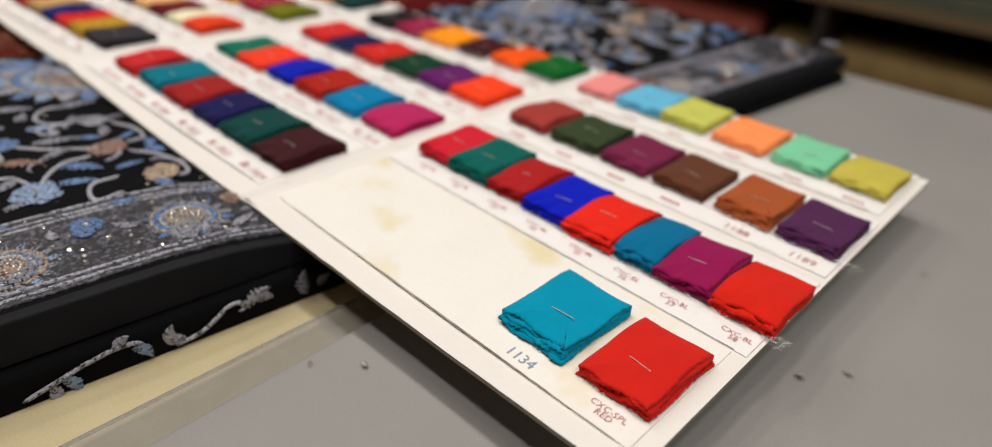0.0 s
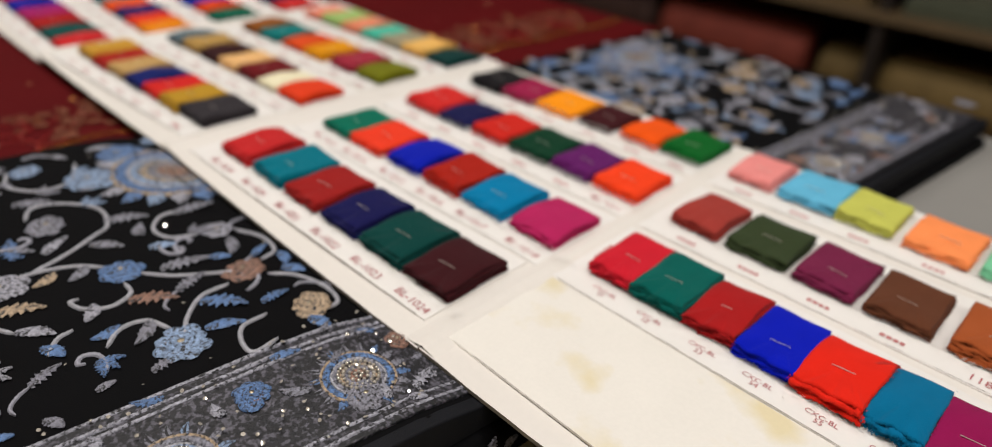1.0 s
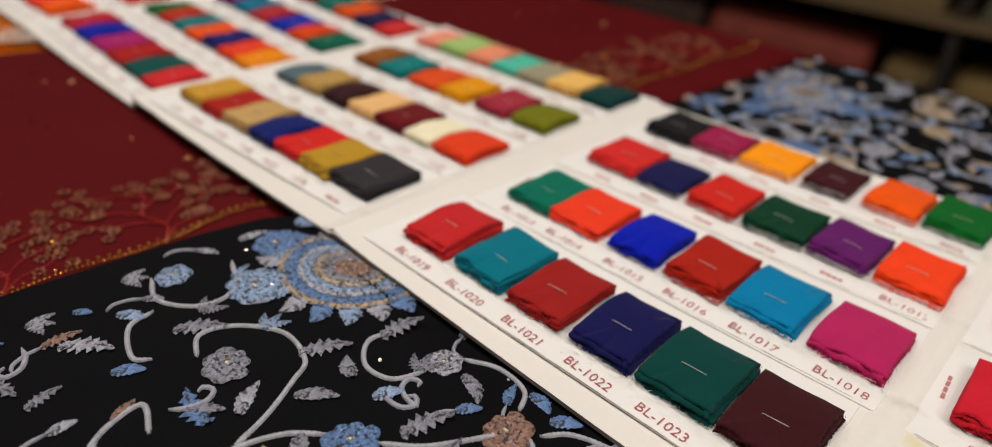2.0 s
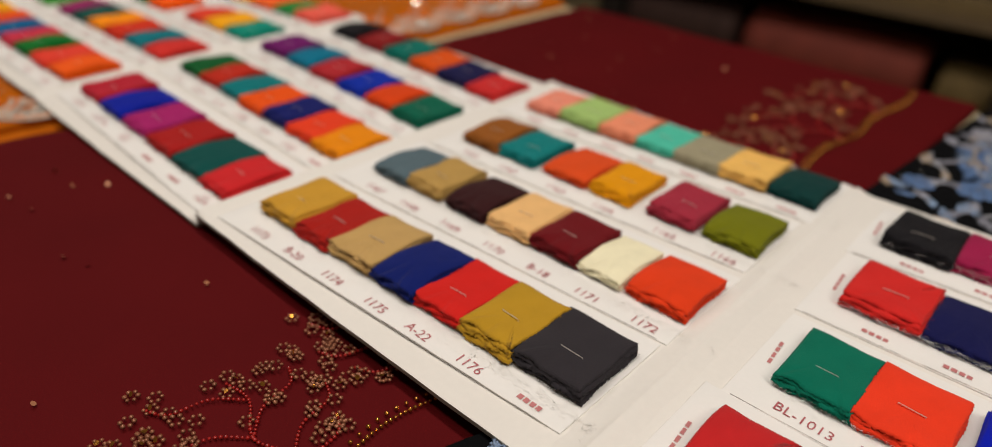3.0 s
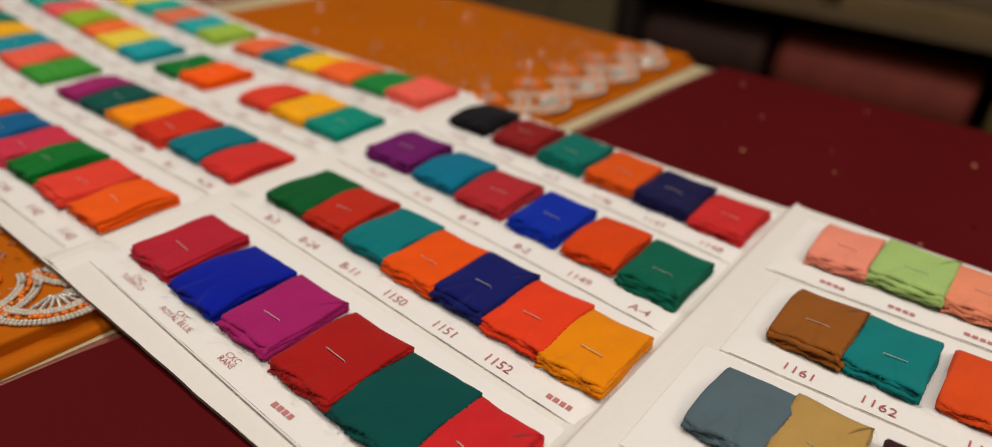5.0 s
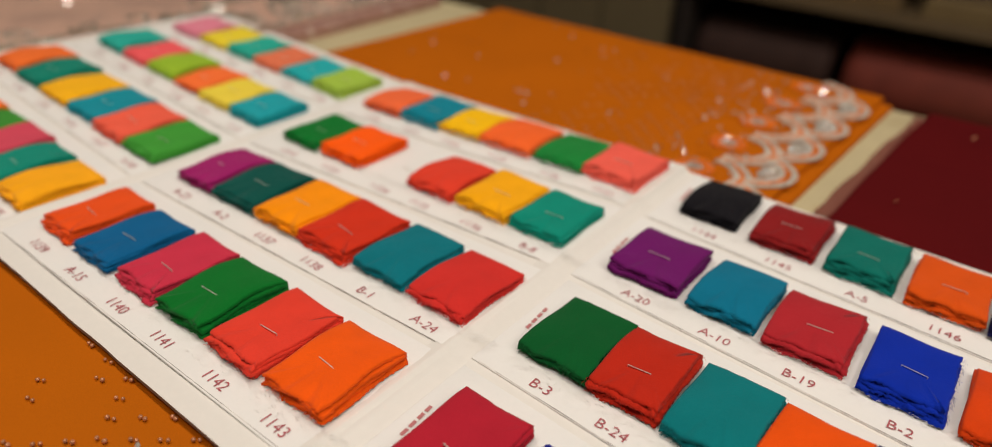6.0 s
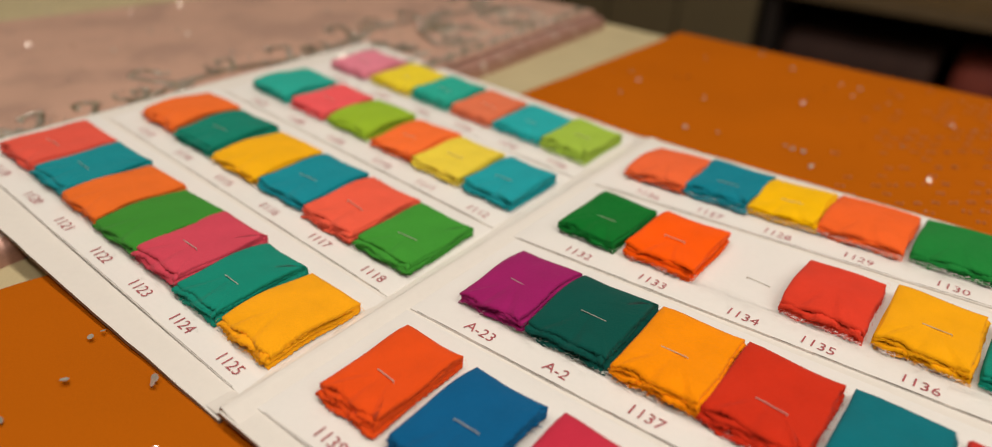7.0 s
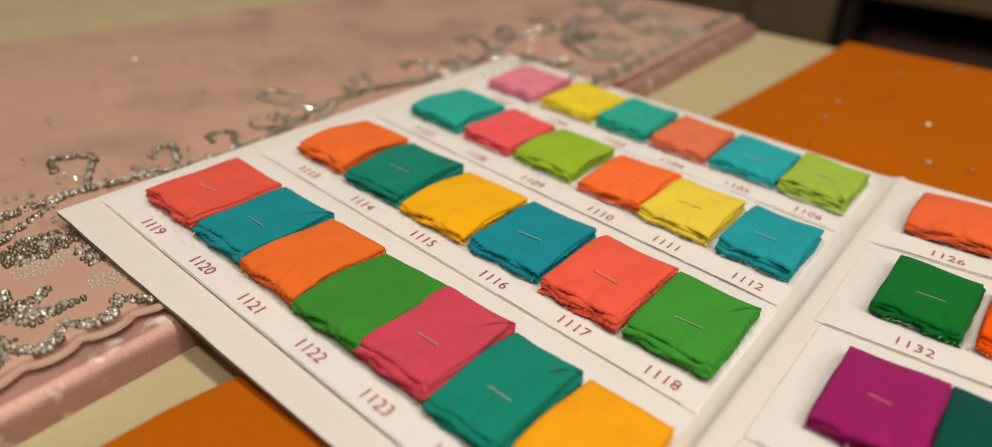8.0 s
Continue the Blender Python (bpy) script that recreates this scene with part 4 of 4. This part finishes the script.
# Each strip: name and colour of its swatches, the codes printed below them ("" is a bar, "-" none), the left and right edge of each in mm, and how far back the row's folds lie at its two ends.
STRIPS = {
    0: (("-|-|-|-|-|-|blue teal 048CAC|red C81E12", "-|-|-|-|-|-|1134|CXC-SPL\nRED", "10-30 34-54 58-78 82-102 106-126 130-150 168-205 213-248", 0.1790, 0.1750),
        ("crimson C81A2C|green 005A52|red A41618|blue 0014B4|scarlet DE220E|teal blue 006892|magenta 8C0C4C|scarlet CE1E0C", "CXC-BL\n51|CXC-BL\n52|CXC-BL\n53|CXC-BL\n54|CXC-BL\n55|CXC-BL\n56|CXC-BL\n57|CXC-BL\n58", "16-44 44-75 77-106 107-136 137-169 170-194 195-225 227-259", 0.2581, 0.2549),
        ("brick red 9C3830|olive green 323E24|plum 701E42|brown 5E3622|rust A05026|dark purple 4C224A", "||||1188|1189", "17-49 56-93 99-134 139-173 182-216 220-254", 0.3412, 0.3412),
        ("pink E88E8A|light blue 64B4D6|lime yellow C2C45A|pale orange FA9254|mint 7CC89C|mustard green BEB24A", "|||||", "10-42 48-85 88-123 131-169 175-210 214-249", 0.4281, 0.4281)),
    1: (("red BE2224|teal 006E80|dark red 961A18|navy 10104A|dark green 003C38|dark maroon 380E14", "BL-1019|BL-1020|BL-1021|BL-1022|BL-1023|BL-1024", "30-63 70-103 109-143 149-182 186-223 226-262", 0.1738, 0.1789),
        ("green 006852|orange red E83A1C|blue 0016AA|red A41C0C|sky blue 0078A8|magenta B0205A", "BL-1013|BL-1014|BL-1015|BL-1016|BL-1017|BL-1018", "36-68 69-105 113-144 150-184 187-223 230-266", 0.2522, 0.2604),
        ("red CC2622|navy 101246|red C82216|dark green 003620|purple 5E1660|orange F04012", "|||||BL-1012", "36-74 76-108 115-147 153-190 194-228 232-267", 0.3350, 0.3423),
        ("black 141216|magenta 961846|amber F89600|dark maroon 3C0C14|orange EC5400|green 005C1C", "|||||", "32-68 71-105 109-148 155-186 195-228 232-267", 0.4141, 0.4281)),
    2: (("gold C49230|red A21A12|tan BC985E|navy 0A1A62|red CC201A|gold B48A22|charcoal 302C30", "1173|B-20|1174|1175|A-22|1176|", "26-58 58-88 89-122 124-154 154-184 186-217 217-255", 0.1704, 0.1815),
        ("slate grey 54666E|tan B28E4E|dark brown 341416|peach E6B678|dark red 680C14|cream EEE6C4|orange red DC3C14", "1167|1168|1169|1170|B-18|1171|1172", "30-60 61-91 95-126 129-159 160-192 194-221 224-259", 0.2511, 0.2613),
        ("brown 8E521A|teal 0A7676|orange D64A18|mustard DC9200|rose 9C2A3C|olive 6E7008", "1161|1162|1163|1164|1165|1166", "35-67 68-100 107-141 145-176 187-220 224-258", 0.3319, 0.3459),
        ("pink E88C74|pale lime A0BE70|peach E68C6A|mint 4CBAA0|grey beige 989076|pale yellow E8B660|dark green 023432", "||||||", "27-57 58-94 95-126 126-156 157-192 192-225 227-260", 0.4141, 0.4281)),
    3: (("crimson B01E30|royal blue 001896|magenta A01C64|red A41614|green 004844|red C82226", "CXC\nTOMATO|CXC\nROYAL BLUE|CXC\nRANI|||CXC\nGAJARI", "24-58 64-101 107-142 147-185 186-226 226-259", 0.1783, 0.1707),
        ("dark green 005424|red B82612|teal 007276|orange E65004|navy 0E1660|orange red E23C18|amber E48600", "B-3|B-24|B-11|1150|1151|1152|", "23-57 59-91 94-127 128-162 164-196 197-230 231-265", 0.2623, 0.2526),
        ("purple 6A1262|blue 006E8C|red AC242C|royal blue 0028A0|orange D44006|green 005C46", "A-20|A-10|B-19|B-2|1149|A-4", "21-59 66-100 105-141 148-182 188-221 225-260", 0.3459, 0.3320),
        ("black 100E14|dark red 861618|teal 006A5E|orange D6500A|navy 141242|red C42828", "1144|1145|A-5|1146|1147|1148", "23-57 67-102 109-144 150-185 188-224 227-261", 0.4274, 0.4141)),
    4: (("orange E85016|blue 005C8E|pink C83048|green 006C24|red E03E2C|orange EE5808", "1139|A-15|1140|1141|1142|1143", "23-53 60-94 101-133 137-173 178-212 216-252", 0.1735, 0.1763),
        ("magenta 9C1C66|green 004E46|amber FA9200|red CE3016|teal 00707C|red CE2E28", "A-23|A-2|1137|1138|B-1|A-24", "24-57 60-98 101-136 138-176 180-215 218-254", 0.2535, 0.2590),
        ("green 007028|orange FF5C00|-|red DE3E28|yellow F6AA0A|teal 008874", "1132|1133|1134|1135|1136|B-8", "22-55 61-97 108-138 138-173 177-213 217-252", 0.3331, 0.3441),
        ("orange F06A3A|blue 008094|yellow F8BE00|orange F46628|green 168036|coral EE6050", "1126|1127|1128|1129|1130|1131", "17-53 54-91 92-128 130-171 175-211 213-252", 0.4141, 0.4281)),
    5: (("coral E25848|teal 0A8A94|orange EC7028|green 3A8C30|pink D0485C|sea green 088874|yellow FAAA14", "1119|1120|1121|1122|1123|1124|1125", "20-57 62-97 98-133 135-172 173-207 209-240 243-277", 0.1815, 0.1760),
        ("orange F0702C|sea green 06806C|yellow F6B414|turquoise 0A8C9C|coral F06048|green 3E9634", "1113|1114|1115|1116|1117|1118", "27-63 69-107 111-151 156-193 198-236 239-276", 0.2637, 0.2566),
        ("turquoise 24A898|coral pink F05C60|lime 96BA2E|orange FC7434|pale yellow ECD246|turquoise 189EA8", "1107|1108|1109|1110|1111|1112", "32-70 77-110 115-153 160-196 198-234 240-274", 0.3442, 0.3367),
        ("pink E28498|yellow EAD232|turquoise 24AA96|coral E27652|turquoise 1EA8AC|lime A0C046", "1101|1102|1103|1104|1105|1106", "35-73 80-117 123-156 161-195 199-236 239-274", 0.4141, 0.4180)),
}
LONG = {(5, 0): 1.05, (5, 1): 1.06, (4, 0): 1.02, (4, 1): 1.03, (3, 0): 1.02, (2, 1): 0.93, (2, 0): 0.97, (0, 0): 1.02}


def warp(n, x, y):
    """How far the back of panel n, a little twisted, lies over or under the plane through its front edge."""
    rf, rb, lf, lb = CORNERS[n]
    u = x / (HINGE[n] - HINGE[n + 1])
    return ((lb - lf) * (1 - u) + (rb - rf) * u) * y / DEEP


def height(n, x, y):
    """The height of panel n's top at x from its left edge and y from its front."""
    rf, rb, lf, lb = CORNERS[n]
    return lf + (rf - lf) * x / (HINGE[n] - HINGE[n + 1]) + warp(n, x, y)


rng = random.Random(77)
for n in range(6):
    right, left = HINGE[n], HINGE[n + 1]
    wide = right - left
    slope = math.degrees(math.atan2(CORNERS[n][0] - CORNERS[n][2], wide))
    panel = part("panel", board_mesh(wide - 0.0012, n), None, card, "white card panel with a darker rim", at=card.matrix_basis.inverted() @ pose(left + 0.0006, FRONT, CORNERS[n][2], 0, -slope, 0))
    for row in range(4):
        cols, codes = STRIPS[n][row][0].split("|"), STRIPS[n][row][1].split("|")
        spans = [[int(v) / 1000 for v in pair.split("-")] for pair in STRIPS[n][row][2].split()]
        fold_l, fold_r = STRIPS[n][row][3] - FRONT, STRIPS[n][row][4] - FRONT
        count = len(cols)
        z = 0.0003 + 0.00015 * row
        turn = rng.uniform(-0.5, 0.5)
        x0, x1 = spans[0][0] - 0.013 + rng.uniform(-0.002, 0.001), spans[-1][1] + 0.003 + rng.uniform(-0.001, 0.0015)
        x0, x1 = max(0.004, x0), min(x1, wide - 0.003)
        y0, y1 = fold_l - 0.0655, fold_r - 0.0655
        deep = 0.0785 if row < 3 else 0.074
        blank = n == 0 and row == 0
        strip = sheet([(x0, y0), (x1, y1 + rng.uniform(-0.001, 0.001)), (x1, y1 + deep), (x0, y0 + deep)], z, -0.0006, 0.0003, 0.0002, n * 7 + row, (24, 8), 30.0)
        strip = ([(px, py, pz + warp(n, px, py)) for px, py, pz in strip[0]], strip[1])
        part("strip", strip, STAINED if blank else PAPER, panel, "glue-stained paper strip, mostly bare" if blank else "white paper strip", at=pose(0, 0, 0.0004))
        # a thin dark sliver paints the shade at the strip's front edge
        line = sheet([(x0 + 0.004, y0 + 0.00030), (x1 - 0.006, y1 + 0.00030), (x1 - 0.006, y1 + 0.00045), (x0 + 0.004, y0 + 0.00045)], z + 0.0003, z - 0.0002, 0.00005, 0.0002, n * 5 + row, (30, 2), 60.0)
        part("edge_shade_line", ([(px, py, pz + warp(n, px, py)) for px, py, pz in line[0]], line[1]), LINE, panel, at=pose(0, 0, 0.0004))
        if n in (1, 3) or (n == 0 and row == 1):
            nx, ny = spans[0][0] - 0.0055, fold_l - 0.0235
            part("printed_note", BARS, None, panel, "", at=pose(nx, ny, z + 0.0008 + warp(n, nx, ny), 0, 0, 94) @ Matrix.Diagonal((1.5, 0.6, 1, 1)), smooth=False)
        ly = (fold_l + fold_r) / 2 - 0.0461
        if not blank:
            part("lint", LINT[(n + row) % 4], None, panel, "", at=pose(spans[0][0], ly, z + 0.0006 + warp(n, wide / 2, ly), 0, -math.degrees(math.atan2(warp(n, wide, ly) - warp(n, 0, ly), wide)), 0), kind="stuff")
        for k, (col, code) in enumerate(zip(cols, codes)):
            e0, e1 = spans[k]
            mid = (e0 + e1) / 2
            gap = spans[k + 1][0] - e1 if k + 1 < count else 1.0
            tall = 0.0462 * LONG.get((n, row), 1.0)
            ys = fold_l + (fold_r - fold_l) * mid / wide - tall + rng.uniform(-0.0006, 0.0006)
            sink = warp(n, mid, ys + 0.02)
            if col != "-":
                name, hexa = col.rsplit(" ", 1)
                which = rng.randrange(12)
                w = WIDTHS[which % 3]
                squeeze = (e1 - e0 + (0.0012 if gap < 0.003 else 0.0)) / w
                twist = rng.uniform(-1.4, 1.4)
                over = 1.6 if gap < 0.003 else 0.0
                lean = math.degrees(math.atan2(warp(n, mid, ys + tall) - warp(n, mid, ys), tall))
                at = pose(e0, ys, z + 0.0009 + warp(n, e0, ys), lean + rng.uniform(-0.5, 0.5), -over, twist) @ Matrix.Diagonal((squeeze, tall / 0.0455, rng.uniform(0.85, 1.15), 1))
                part("swatch", SWATCHES[which], None, panel, name + " folded georgette swatch", at=at, color=lin(hexa))
                part("staple", STAPLE, None, panel, "", at=at @ pose(w * rng.uniform(0.47, 0.57), 0.017 + rng.uniform(-0.002, 0.002), 0.0075, 0, 0, rng.uniform(-6, 6)))
            elif not blank:
                part("staple", STAPLE, None, panel, "", at=pose(mid, ys + 0.018, z + 0.0012 + sink, 0, 0, -4))
            base = y0 + (y1 - y0) * mid / wide + 0.0040
            if code == "-":
                continue
            if code == "":
                part("printed_code", BARS, None, panel, "", at=pose(mid + 0.004, base, z + 0.0008 + warp(n, mid, base)), smooth=False)
                continue
            pen = blank and code == "1134"
            lines = code.count("\n")
            size = 0.0045 if lines else 0.0078
            me = text_mesh(code, size, PEN if pen else INK)
            part("printed_code", me, None, panel, "", at=pose(mid + 0.004, base + (0.0046 if lines else 0.0), z + 0.0008 + warp(n, mid, base), 0, 0, -1.0), smooth=False)
for n in range(1, 6):
    # a creased paper hinge over each fold
    verts, faces = [], []
    prof = ((-0.012, -0.0004), (-0.009, 0.0004), (-0.004, 0.0009), (-0.0015, 0.0020), (0.0, 0.0008), (0.0015, 0.0020), (0.004, 0.0009), (0.009, 0.0004), (0.012, -0.0004))
    for j in range(41):
        y = FRONT + 0.001 + (DEEP - 0.002) * j / 40
        for dx, dz in prof:
            lay = height(n - 1, dx, y - FRONT) if dx > 0 else height(n, HINGE[n] - HINGE[n + 1] + dx, y - FRONT)
            if dx == 0:
                lay = max(lay, height(n - 1, 0.0, y - FRONT))
            verts.append((HINGE[n] + dx, y, lay + dz + 0.0004 * noise.noise((dx * 300, y * 60, n))))
    m = len(prof)
    faces = [(j * m + i, j * m + i + 1, (j + 1) * m + i + 1, (j + 1) * m + i) for j in range(40) for i in range(m - 1)]
    part("paper_hinge", (verts, faces), BOARD, card, "creased white paper hinge")
